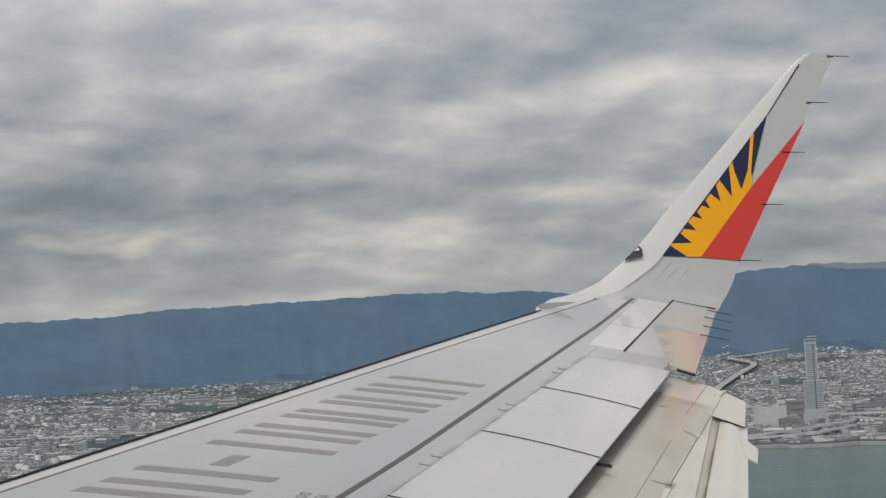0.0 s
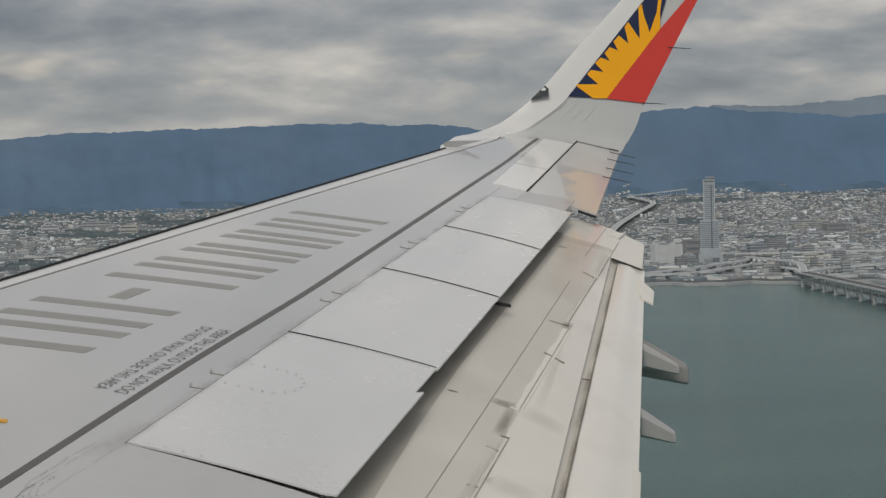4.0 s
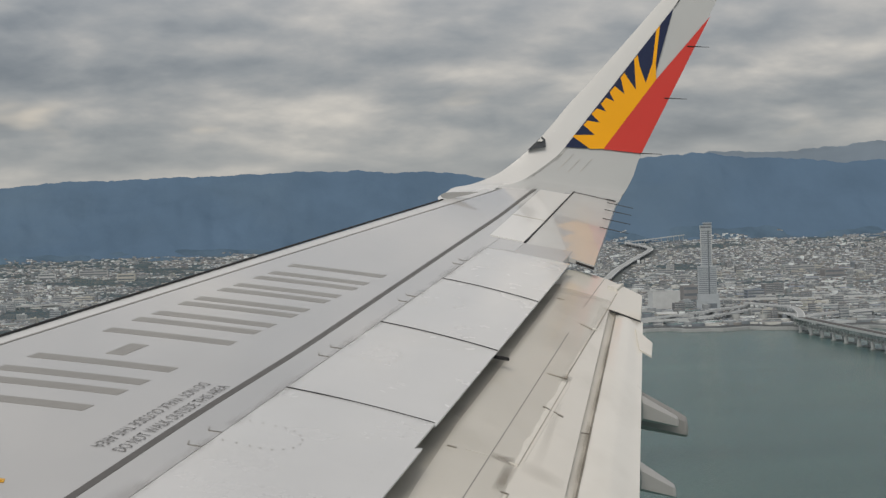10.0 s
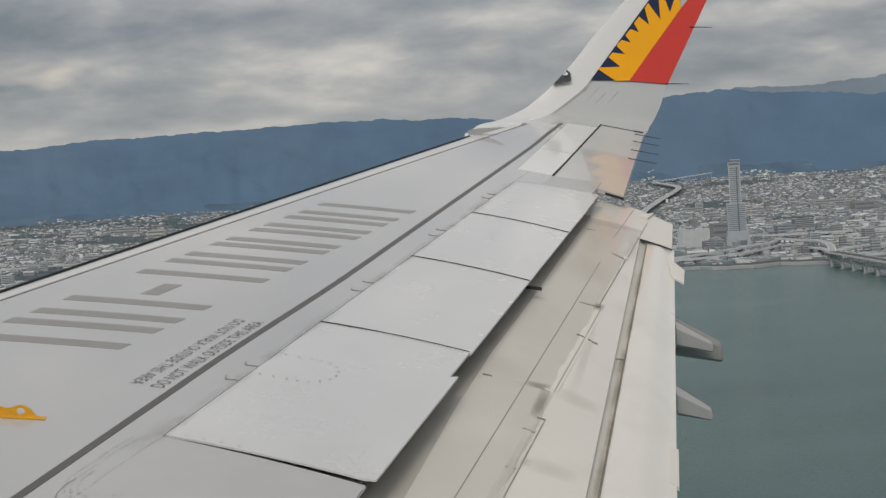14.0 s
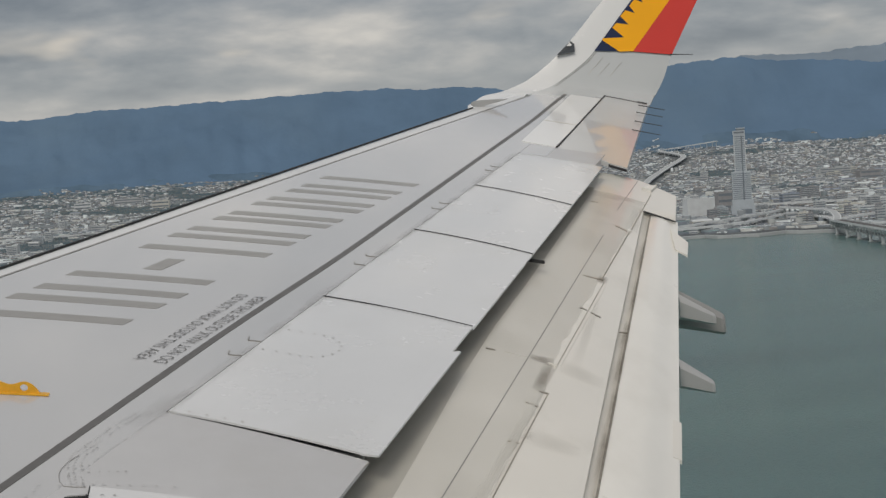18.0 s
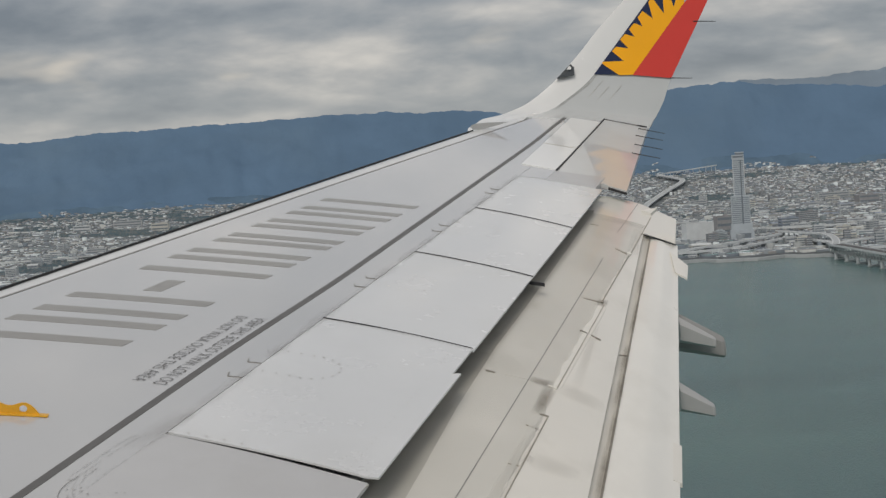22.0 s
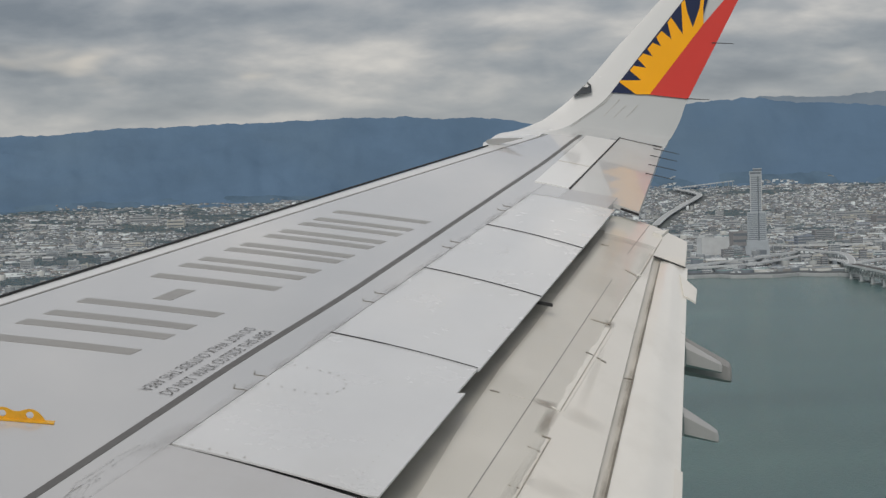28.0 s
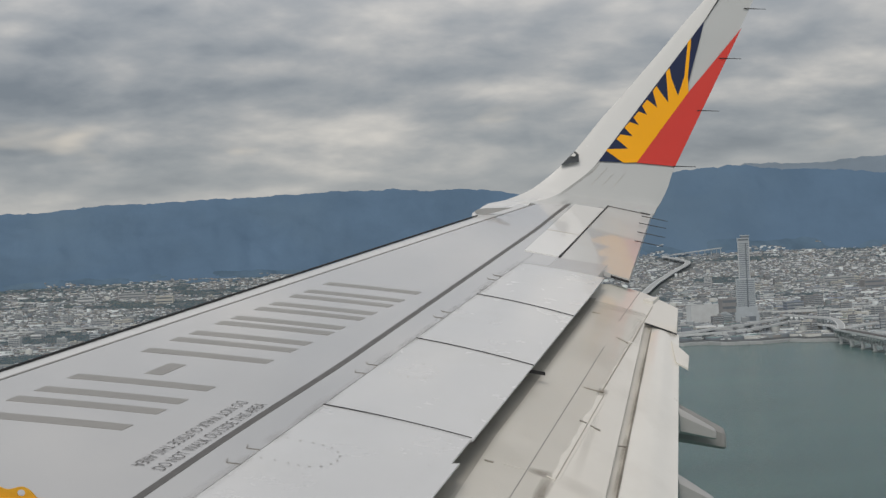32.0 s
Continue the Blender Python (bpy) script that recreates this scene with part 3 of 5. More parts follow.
for i in range(4):
    span = HINGE_Y[i + 1] - HINGE_Y[i]
    for k in range(9):
        yc = HINGE_Y[i] + span * (k + srng.random()) / 9
        half, wide = srng.uniform(0.08, 0.2), srng.uniform(0.02, 0.055)
        wing_smudge(((-wide, yc - half), (wide * 0.9, yc - half), (wide * 0.9, yc + half), (-wide, yc + half)), SCUFF, "faint grey scuffs along the hinge seam")
wing_smudge(((-0.10, 5.5), (0.02, 5.5), (0.03, 5.95), (-0.08, 5.95)), SCUFF, "faint grey scuffs at the panel's corner")

# outer fixed panels and aileron
def x_gap(y):
    return 0.317 * (y - 11.478) + 1.392


def x_white(y):
    return 0.306 * (y - 11.528) + 1.113


panel("outer_panel", x_hinge, x_gap, (11.08, 14.0), (11.08, 14.0), SKIN, airliner, "grey outer trailing skin", dz=0.001, thick=0.05, nu=3, nv=12, gb=-0.010)
for y0, y1 in ((11.53, 12.495), (12.51, 13.93)):
    panel("outer_cover", x_white, x_gap, (y0, y1), (y0 - 0.075, y1 - 0.05), BRIGHT, airliner, "bright white cover ahead of the aileron", dz=0.006, thick=0.006, nu=3, nv=8, gb=-0.012)
panel("cover_seam", x_white, x_gap, (12.492, 12.513), (12.430, 12.447), SEAM, airliner, dz=0.0075, thick=0.006, nu=2, nv=1, gb=-0.012)
panel("end_strip", x_hinge, x_te, (11.08, 11.46), (10.96, 11.40), FIXED, airliner, "grey strip beside the aileron", dz=0.0, thick=0.05, nu=6, nv=2, gb=-0.06)


def ail(u, v):
    ya, yb = lerp(11.47, 13.98, v), lerp(11.06, 13.83, v)
    xa, xb = 0.317 * (ya - 11.478) + 1.392, 0.2542 * (yb - 11.048) + 1.862
    x, y = lerp(xa, xb, u), lerp(ya, yb, u)
    return x, y, z_wing(x, y) + 0.004 - 0.004 * u + 0.010 * (y - 11.45) - 0.008


aileron = slab("aileron", ail, 6, 16, 0.035, AILPAINT, airliner, "glossy pale grey aileron")


def ail_gap(u, v):
    x, y, z = ail(0.0, v)
    x += (u - 0.85) * 0.012
    return x, y, max(z, z_wing(x, y)) + 0.008


slab("aileron_gap", ail_gap, 1, 16, 0.01, DARK, airliner)
def end_gap(u, v):
    x, y, z = ail(lerp(0.74, 1.0, u), 0.0)
    return x - 0.004 * v, y - 0.01 * v, z - 0.012 - 0.010 * v


slab("end_gap", end_gap, 3, 1, 0.010, DARK, airliner, "black gap beside the aileron", smooth=False)
for x, y in ((2.440, 13.63), (2.350, 13.275), (2.258, 12.853), (2.160, 12.451)):
    z = z_wing(x, y) + 0.016 + 0.010 * (y - 11.45) - 0.008
    rod("static_wick", (x, y, z), (x + 0.235, y - 0.06, z - 0.062), 0.005, 0.003, WICK, aileron, "black static wick")

for q in range(6):
    a, b = Vector(ail(0.13 * q, 0.992)), Vector(ail(0.13 * (q + 1), 0.992))
    rod("end_seam", a + Vector((0, 0, 0.003)), b + Vector((0, 0, 0.003)), 0.0045, 0.0045, STRIPE, aileron, sides=4)
rod("end_notch", Vector(ail(0.76, 0.992)) + Vector((0, 0, 0.004)), Vector(ail(0.97, 0.992)) + Vector((0, 0, 0.003)), 0.008, 0.011, DARK, aileron, "black notch at the aileron's outer end", sides=6)

# flaps


def cove(y):
    return 0.711 - 0.0773 * (y - 6.03)


def tail(y):
    return 1.056 - 0.1099 * (y - 6.366)


def flap_aft(y):
    """Chord distance of the main flap's rear edge."""
    if y < 10.40:
        return cove(y) - 0.006
    if y < 10.42:
        return lerp(cove(y), 0.595, (y - 10.40) / 0.02)
    if y < 11.08:
        return lerp(0.595, 0.53, (y - 10.42) / 0.66)
    return lerp(0.53, 0.25, min(1.0, (y - 11.08) / 0.13))


FLAP_V = [-0.8 + i / 44 * 11.1 for i in range(45)] + [10.36, 10.398, 10.421, 10.6, 10.75, 10.9, 11.0, 11.08, 11.12, 11.16, 11.21]


def main_flap(u, v):
    ya = FLAP_V[int(round(v * 55))]
    d = lerp(-0.30, flap_aft(ya), u)
    x = x_te(ya) + d
    drop = 0.6 * max(0.0, 0.10 - d) ** 2 + (0.012 * max(0.0, u - 0.9) * 10 if ya < 10.4 else 0.0)
    return x, ya, z_flap(x, ya) - drop


mflap = slab("main_flap", main_flap, 16, 55, 0.05, FLAP, airliner, "weathered cream-grey main flap lowered aft")


def tab(u, v):
    y = lerp(-0.8, 10.46, v)
    d = lerp(cove(y) + 0.047, tail(y), u)
    x = x_te(y) + d
    return x, y, z_flap(x, y) - 0.028 + 0.03 * math.sin(math.pi * min(1, u * 1.2)) * 0.6


slab("flap_tab", tab, 8, 50, 0.035, TABPAINT, airliner, "weathered aft flap tab")


def groove(u, v):
    y = lerp(-0.8, 10.47, v)
    d = lerp(cove(y) - 0.03, cove(y) + 0.075, u)
    x = x_te(y) + d
    return x, y, z_flap(x, y) - 0.03 - 0.02 * math.sin(math.pi * u)




def slot_edge(u, v):
    y = lerp(-0.8, 10.46, v)
    x = x_te(y) + cove(y) + 0.039 + 0.009 * u
    return x, y, z_flap(x, y) - 0.022


slab("slot_edge", slot_edge, 1, 40, 0.02, SOOT, airliner, "grimy edge of the flap slot")
slab("flap_slot", groove, 2, 40, 0.02, WELL, airliner, "dark slot between flap and tab")


def flap_strip(name, da, db, y0, y1, w0, w1, mat, dz=0.003, label="", n=20):
    """A strip along the flap at distance d behind the spoiler edge."""
    def fn(u, v):
        y = lerp(y0, y1, v)
        d = lerp(da, db, v) + (u - 0.5) * lerp(w0, w1, v)
        x = x_te(y) + d
        return x, y, z_flap(x, y) + dz
    return slab(name, fn, 1, n, 0.006, mat, mflap, label)


flap_strip("crease", 0.256, 0.226, 5.0, 9.5, 0.0035, 0.0035, MARK)
flap_strip("outer_seam", 0.212, 0.224, 10.2, 11.19, 0.003, 0.003, MARK)
flap_strip("seam_line", 0.383, 0.381, 7.08, 8.55, 0.0030, 0.0022, GRIME, 0.004)
flap_strip("seam_line", 0.362, 0.364, 8.62, 9.72, 0.0028, 0.0024, GRIME, 0.008)
flap_strip("seam_line", 0.345, 0.346, 8.75, 9.68, 0.003, 0.002, SEAM, 0.004)
flap_strip("seam_line", 0.366, 0.362, 9.80, 10.88, 0.003, 0.003, GRIME, 0.005)
flap_strip("seam_line", 0.421, 0.411, 5.2, 6.722, 0.0022, 0.0028, GRIME, 0.006)
flap_strip("pale_line", 0.398, 0.400, 7.1, 8.5, 0.003, 0.003, SEALANT, 0.003)
flap_strip("pale_ridge", 0.352, 0.352, 8.62, 9.72, 0.016, 0.012, SEALANT, 0.003, "pale sealant ridge")
flap_strip("pale_ridge", 0.405, 0.372, 5.2, 6.70, 0.020, 0.018, SEALANT, 0.0025, "pale sealant ridge")


def sealant(u, v):
    """Raised strip with a hand-brushed inner edge."""
    y = lerp(7.10, 8.53, v)
    inner = lerp(0.358, 0.342, v) + 0.016 * noise.noise((y * 9, 0, 0)) + 0.009 * noise.noise((y * 31, 5, 0))
    x = x_te(y) + lerp(inner, 0.381, u)
    return x, y, z_flap(x, y) + 0.0025


slab("sealant_strip", sealant, 2, 90, 0.004, SEALANT, mflap, "pale hand-brushed sealant strip")


def flap_bit(name, y0, y1, d0, d1, mat, dz=0.004, label="", lean=0.0):
    """A small patch on the flap between two spans and two chord distances."""
    def fn(u, v):
        y = lerp(y0, y1, v) + lean * u
        x = x_te(y) + lerp(d0, d1, u)
        return x, y, z_flap(x, y) + dz
    return slab(name, fn, 4, 3, 0.006, mat, mflap, label)


def smudge(name, corners, mat, label, dz=0.004):
    """A flat stain between four (span, chord) corners."""
    n, v, f = 8, [], []
    (ya, da), (yb, db), (yc, dc), (yd, dd) = corners
    for j in range(n + 1):
        for i in range(n + 1):
            a, b = i / n, j / n
            y = lerp(lerp(ya, yb, a), lerp(yd, yc, a), b)
            x = x_te(y) + lerp(lerp(da, db, a), lerp(dd, dc, a), b)
            v.append((x, y, z_flap(x, y) + dz))
    for j in range(n):
        for i in range(n):
            f.append((j * 9 + i, j * 9 + i + 1, j * 9 + i + 10, j * 9 + i + 9))
    ob = link(name, v, f, mat, mflap, label)
    uv = ob.data.uv_layers.new(name="UVMap")
    for lp in ob.data.loops:
        uv.data[lp.index].uv = ((lp.vertex_index % 9) / n, (lp.vertex_index // 9) / n)
    return ob


# film on the part of the flap that is stowed under the spoilers
FILM = [(4.6, 0.135), (5.5, 0.092), (5.909, 0.072), (6.551, 0.035), (7.415, 0.006), (8.173, 0.006), (9.6, -0.01), (10.9, -0.03)]
v = []
for (ya, da), (yb, db) in zip(FILM, FILM[1:]):
    for k in range(6):
        y, edge = lerp(ya, yb, k / 6), lerp(da, db, k / 6)
        for q in range(9):
            d = lerp(-0.24, edge, q / 8)
            x = x_te(y) + d
            v.append((x, y, z_flap(x, y) - 0.6 * max(0.0, 0.10 - d) ** 2 + 0.0035))
link("stowed_film", v, [(9 * j + i, 9 * j + i + 1, 9 * j + i + 10, 9 * j + i + 9) for j in range(len(v) // 9 - 1) for i in range(8)], STOWED, mflap, "brown-grey film on the stowed part of the flap")

# thinner grey overlay from there to the raised seam, with a ragged rear edge
v = []
for k in range(140):
    y = 4.6 + 6.0 * k / 139
    edge = next(lerp(da, db, (y - ya) / (yb - ya)) for (ya, da), (yb, db) in zip(FILM, FILM[1:]) if ya <= y <= yb)
    rear = lerp(0.40, 0.355, min(1.0, max(0.0, (y - 6.6) / 0.6))) + 0.014 * noise.noise((y * 6, 2, 0)) + 0.008 * noise.noise((y * 21, 4, 0))
    for q in range(9):
        d = lerp(edge, rear, q / 8)
        x = x_te(y) + d
        v.append((x, y, z_flap(x, y) - 0.6 * max(0.0, 0.10 - d) ** 2 + 0.0035))
link("grey_overlay", v, [(9 * j + i, 9 * j + i + 1, 9 * j + i + 10, 9 * j + i + 9) for j in range(139) for i in range(8)], THIN_OVERLAY, mflap, "thin grey overlay ahead of the raised seam")

# grease, smoke trails and small fittings along the seam
smudge("grease_stain", ((7.09, 0.318), (7.10, 0.395), (6.70, 0.392), (6.71, 0.330)), GREASE, "brown grease stain beside the seam")
smudge("grease_stain", ((7.14, 0.24), (7.17, 0.365), (7.04, 0.365), (7.07, 0.24)), GREASE, "brown grease stain along a joint")
smudge("smoke_stain", ((7.20, 0.38), (7.12, 0.63), (6.94, 0.63), (7.00, 0.38)), SMOKE, "faint grey trail across the flap")
smudge("smoke_stain", ((6.33, 0.40), (6.28, 0.65), (6.14, 0.65), (6.12, 0.40)), SMOKE, "faint grey trail across the flap")
smudge("smoke_stain", ((6.27, 0.405), (6.26, 0.45), (6.17, 0.45), (6.17, 0.40)), SMOKE, "faint brown stain at a joint")
smudge("smoke_stain", ((6.74, 0.36), (6.74, 0.425), (5.3, 0.435), (5.3, 0.35)), SMOKE, "faint grey film beside the seam")
smudge("smoke_stain", ((10.55, -0.02), (10.66, 0.38), (10.50, 0.38), (10.38, -0.02)), SMOKE, "faint grey trail across the flap")
smudge("smoke_stain", ((8.2, 0.39), (8.2, 0.42), (7.1, 0.50), (7.1, 0.43)), SMOKE, "faint grey trail along the flap")
smudge("grease_stain", ((8.66, 0.335), (8.66, 0.40), (8.50, 0.40), (8.50, 0.335)), GREASE, "brown grease stain at a fitting")
smudge("smoke_stain", ((10.42, 0.30), (10.42, 0.40), (9.70, 0.44), (9.70, 0.33)), SMOKE, "faint grey trail along the flap")
for y0, y1, w in ((7.62, 8.06, 0.030), (7.15, 7.66, 0.028), (6.60, 7.10, 0.024), (6.05, 6.66, 0.034), (5.2, 5.98, 0.03), (8.2, 8.9, 0.020), (9.0, 9.7, 0.020)):
    smudge("slot_grime", ((y1, cove(y1) + 0.048 - w), (y1, cove(y1) + 0.056), (y0, cove(y0) + 0.058), (y0, cove(y0) + 0.046 - w)), GREASE, "dark grime along the slot", -0.012)
flap_bit("slot_joint", 7.862, 7.870, cove(7.865), cove(7.865) + 0.045, SOOT, -0.016, "thin joint across the slot", lean=0.03)
flap_bit("pale_scratch", 7.083, 7.090, 0.127, 0.245, SEALANT, 0.003, "pale scratch", lean=0.01)
flap_bit("mark", 7.069, 7.079, 0.040, 0.085, SOOT, 0.004, "small dark scuff")
flap_bit("mark", 7.990, 8.002, 0.336, 0.376, SOOT, 0.006, "small dark scuff", lean=-0.012)
flap_bit("mark", 7.966, 7.976, 0.400, 0.420, SOOT, 0.005, "small dark scuff", lean=-0.005)
flap_bit("mark", 7.948, 7.962, 0.425, 0.458, SOOT, 0.005, "small dark scuff", lean=-0.012)
flap_bit("mark", 10.252, 10.264, 0.018, 0.069, GRIME, 0.004, "small dark scuff", lean=0.01)
flap_bit("fitting", 9.785, 9.805, 0.261, 0.345, GRIME, 0.005, "grimy seam fitting", lean=-0.05)
flap_bit("fitting", 9.735, 9.765, 0.348, 0.378, SEALANT, 0.012, "pale sealant blob")
flap_bit("fitting", 8.562, 8.576, 0.259, 0.363, GRIME, 0.005, "grimy seam fitting", lean=0.012)
flap_bit("fitting", 8.570, 8.600, 0.352, 0.372, SOOT, 0.008, "dark seam fitting")
flap_bit("seam_step", 6.716, 6.724, 0.372, 0.413, SOOT, 0.006, "step in the seam")
flap_bit("seam_step", 7.082, 7.092, 0.340, 0.386, SEALANT, 0.006, "pale end of the sealant strip", lean=-0.015)
for y0, d0 in ((6.559, 0.349), (6.555, 0.372), (6.549, 0.392), (6.122, 0.365), (6.126, 0.398)):
    flap_bit("mark", y0 - 0.004, y0 + 0.004, d0 - 0.007, d0 + 0.007, GRIME, 0.004, "small dark scuff")
def tab_plate(u, v):
    y = lerp(6.59, 7.0, v)
    x = x_te(y) + lerp(tail(y) - 0.03, tail(y) + 0.011, u)
    return x, y, z_flap(x, y) - 0.0255


slab("tab_plate", tab_plate, 1, 2, 0.02, FLAP, airliner, "small plate on the tab's rear edge", smooth=False)
link("fold_plate", [(x_te(y) + d, y, z_flap(x_te(y) + d, y) + h) for h in (0.022, 0.0) for y, d in ((10.941, 0.285), (10.942, 0.357), (11.171, 0.376))],
     [(0, 1, 2), (5, 4, 3)] + [(i, (i + 1) % 3, 3 + (i + 1) % 3, 3 + i) for i in range(3)], SEALANT, mflap, "small pale folded plate")
flap_bit("edge_gap", 10.376, 10.401, 0.372, 0.60, DARK, -0.004, "dark gap under the end piece", lean=0.0)

# end piece of the main flap and the small tab behind it
link("trim_plate", [(x, y, z_flap(x, y) - 0.012 - k) for k in (0.0, 0.014) for x, y in ((1.94, 9.75), (2.012, 9.702), (2.085, 10.005), (2.003, 10.197))],
     [(0, 1, 2, 3), (7, 6, 5, 4)] + [(i, (i + 1) % 4, 4 + (i + 1) % 4, 4 + i) for i in range(4)], FLAP, airliner, "small plate at the flap edge")


# flap track fairings
def fairing(y, xe, zt, zb, x0, z0t, z0b, mat):
    section = ((-1, -0.78), (-1, 0.42), (-0.5, 1.0), (0.5, 1.0), (1, 0.42), (1, -0.78), (0.72, -1.0), (-0.72, -1.0))
    v, f, n = [], [], len(section)
    stations = [0.0, 0.15, 0.3, 0.45, 0.6, 0.75, 0.88, 0.955, 0.985, 1.0]
    shrink = [1.0] * 7 + [0.97, 0.86, 0.62]
    for t, k in zip(stations, shrink):
        x = lerp(x0, xe, t)
        a, b = lerp(z0t, zt, t), lerp(z0b, zb, t)
        w = lerp(0.095, 0.065, t) * k
        for cy, cz in section:
            v.append((x, y + w * cy, (a + b) / 2 + (a - b) / 2 * k * cz))
    rows = len(stations) - 1
    for r in range(rows):
        for i in range(n):
            f.append((r * n + i, r * n + (i + 1) % n, (r + 1) * n + (i + 1) % n, (r + 1) * n + i))
    f += [tuple(range(n))[::-1], tuple(range(rows * n, rows * n + n))]
    return link("flap_track_fairing", v, f, mat, airliner, "grey tapered flap track fairing", True)


fairing(9.16, 2.115, -1.165, -1.295, 1.78, -0.966, -1.221, FAIRLOW)
fairing(8.96, 2.01, -1.135, -1.20, 1.775, -0.987, -1.147, FAIR)
fairing(7.90, 1.747, -1.372, -1.44, 1.545, -1.229, -1.391, FAIR)

# sharklet: loft from the wing tip up
SHARK_LE = [(0.90, 13.70, 0.44), (1.0, 13.9, 0.497), (1.19, 14.05, 0.53), (1.40, 14.2, 0.60), (1.531, 14.30, 0.668), (1.764, 14.363, 0.839), (2.01, 14.416, 1.08), (2.23, 14.47, 1.325), (2.45, 14.518, 1.543), (2.666, 14.568, 1.769), (2.949, 14.633, 2.066), (3.23, 14.70, 2.366), (3.723, 14.807, 2.858), (3.86, 14.825, 2.945)]
SHARK_LINE = [(1.40, 13.75, 0.475), (1.50, 13.95, 0.50), (1.60, 14.10, 0.522), (1.70, 14.22, 0.556), (1.791, 14.29, 0.604), (2.026, 14.343, 0.760), (2.161, 14.373, 0.883), (2.40, 14.435, 1.165), (2.61, 14.49, 1.413), (2.80, 14.54, 1.64), (3.06, 14.607, 1.945), (3.361, 14.684, 2.299), (3.755, 14.80, 2.825), (3.90, 14.826, 2.942)]
SHARK_TE = [(2.585, 13.87, 0.302), (2.63, 14.04, 0.32), (2.67, 14.16, 0.35), (2.70, 14.22, 0.39), (2.74, 14.262, 0.43), (2.83, 14.30, 0.58), (2.905, 14.345, 0.76), (3.06, 14.41, 1.04), (3.20, 14.46, 1.28), (3.34, 14.52, 1.53), (3.52, 14.60, 1.85), (3.72, 14.66, 2.2), (4.09, 14.80, 2.85), (4.14, 14.822, 2.935)]


def refine(line, k=3):
    """The same line with k steps between its knots, rounded off."""
    out = []
    for i in range(len(line) - 1):
        p0, p1, p2, p3 = (Vector(line[max(0, min(len(line) - 1, j))]) for j in (i - 1, i, i + 1, i + 2))
        for q in range(k):
            t = q / k
            out.append(tuple(0.5 * (2 * p1 + (p2 - p0) * t + (2 * p0 - 5 * p1 + 4 * p2 - p3) * t * t + (3 * p1 - p0 - 3 * p2 + p3) * t ** 3)))
    return out + [tuple(line[-1])]


def outward(i):
    t = max(0.0, min(1.0, i / 15))
    return Vector((0, math.sin(t * 1.35), -math.cos(t * 1.35)))


def shark_loft(name, a_list, b_list, nose_r, thick, mat, parent, label, n=6):
    """A shell between two edge lines; nose_r: how far its front edge rounds back."""
    a_list, b_list = refine(a_list), refine(b_list)
    vs, fs, count = [], [], len(a_list)
    for i in range(count):
        a, b, o = Vector(a_list[i]), Vector(b_list[i]), outward(i)
        th = thick * lerp(1.0, 0.35, i / (count - 1))
        ring = []
        for k in range(n + 1):
            p = k / n
            ring.append(a.lerp(b, p) + o * (nose_r * th * (1 - p) ** 4))
        for k in range(n, -1, -1):
            p = k / n
            ring.append(a.lerp(b, p) + o * (th * (0.25 + 0.75 * (1 - p)) + nose_r * th * 0.1))
        vs += ring
    m = 2 * (n + 1)
    for i in range(count - 1):
        for j in range(m):
            fs.append((i * m + j, i * m + (j + 1) % m, (i + 1) * m + (j + 1) % m, (i + 1) * m + j))
    fs += [tuple(range(m))[::-1], tuple(range((count - 1) * m, count * m))]
    return link(name, vs, fs, mat, parent, label, True)


sharklet = shark_loft("sharklet", SHARK_LINE, SHARK_TE, 0.0, 0.08, SHARK, airliner, "upturned grey sharklet with a sun-ray livery")
shark_loft("leading_edge", [(0.815, 13.36, 0.372), (0.83, 13.5, 0.41)] + SHARK_LE[0:], [(x_slat(13.30), 13.30, z_wing(x_slat(13.30), 13.30) + 0.004), (x_slat(13.55), 13.55, z_wing(x_slat(13.55), 13.55) + 0.006)] + SHARK_LINE[0:], 0.12, 0.10, WHITE, sharklet, "white rounded leading edge")
# inboard face of the white tip fairing; its shade is painted as grey
FACE = [(0.812, 0.389), (0.822, 0.403), (0.845, 0.412), (0.923, 0.419), (1.16, 0.415), (1.057, 0.391), (0.97, 0.374), (0.891, 0.359), (0.835, 0.366)]
link("fairing_face", [(x, 12.90 + dy, z) for dy in (0.0, 0.03) for x, z in FACE],
     [tuple(range(9)), tuple(range(17, 8, -1))] + [(i, (i + 1) % 9, 9 + (i + 1) % 9, 9 + i) for i in range(9)], FAIR, sharklet, "inboard face of the tip fairing, shade painted grey")
SEAM_LINE = refine(SHARK_LINE)
for i in range(9, 18):
    for off in (0.004, 0.026):
        a, b = Vector(SEAM_LINE[i]) + Vector((off, -0.003, -0.006)), Vector(SEAM_LINE[i + 1]) + Vector((off, -0.003, -0.006))
        rod("panel_seam", a, b, 0.0022, 0.0022, MARK, sharklet, sides=4)
for (x0, z0), (x1, z1) in (((2.143, 0.829), (2.06, 0.745)), ((2.243, 0.814), (2.066, 0.640)), ((2.299, 0.750), (2.166, 0.624)), ((2.421, 0.753), (2.287, 0.618))):
    for q in range(7):
        xa, za = lerp(x0, x1, q / 7), lerp(z0, z1, q / 7)
        xb, zb = lerp(x0, x1, (q + 0.7) / 7), lerp(z0, z1, (q + 0.7) / 7)
        rod("rivet_dash", (xa, 14.237 + 0.22 * (za - 0.3), za), (xb, 14.237 + 0.22 * (zb - 0.3), zb), 0.0022, 0.0022, SEAM, sharklet, sides=4)


def shark_y(x, z):
    """Inner face of the sharklet's flat upper part."""
    return 14.245 + 0.22 * (z - 0.3) - 0.008


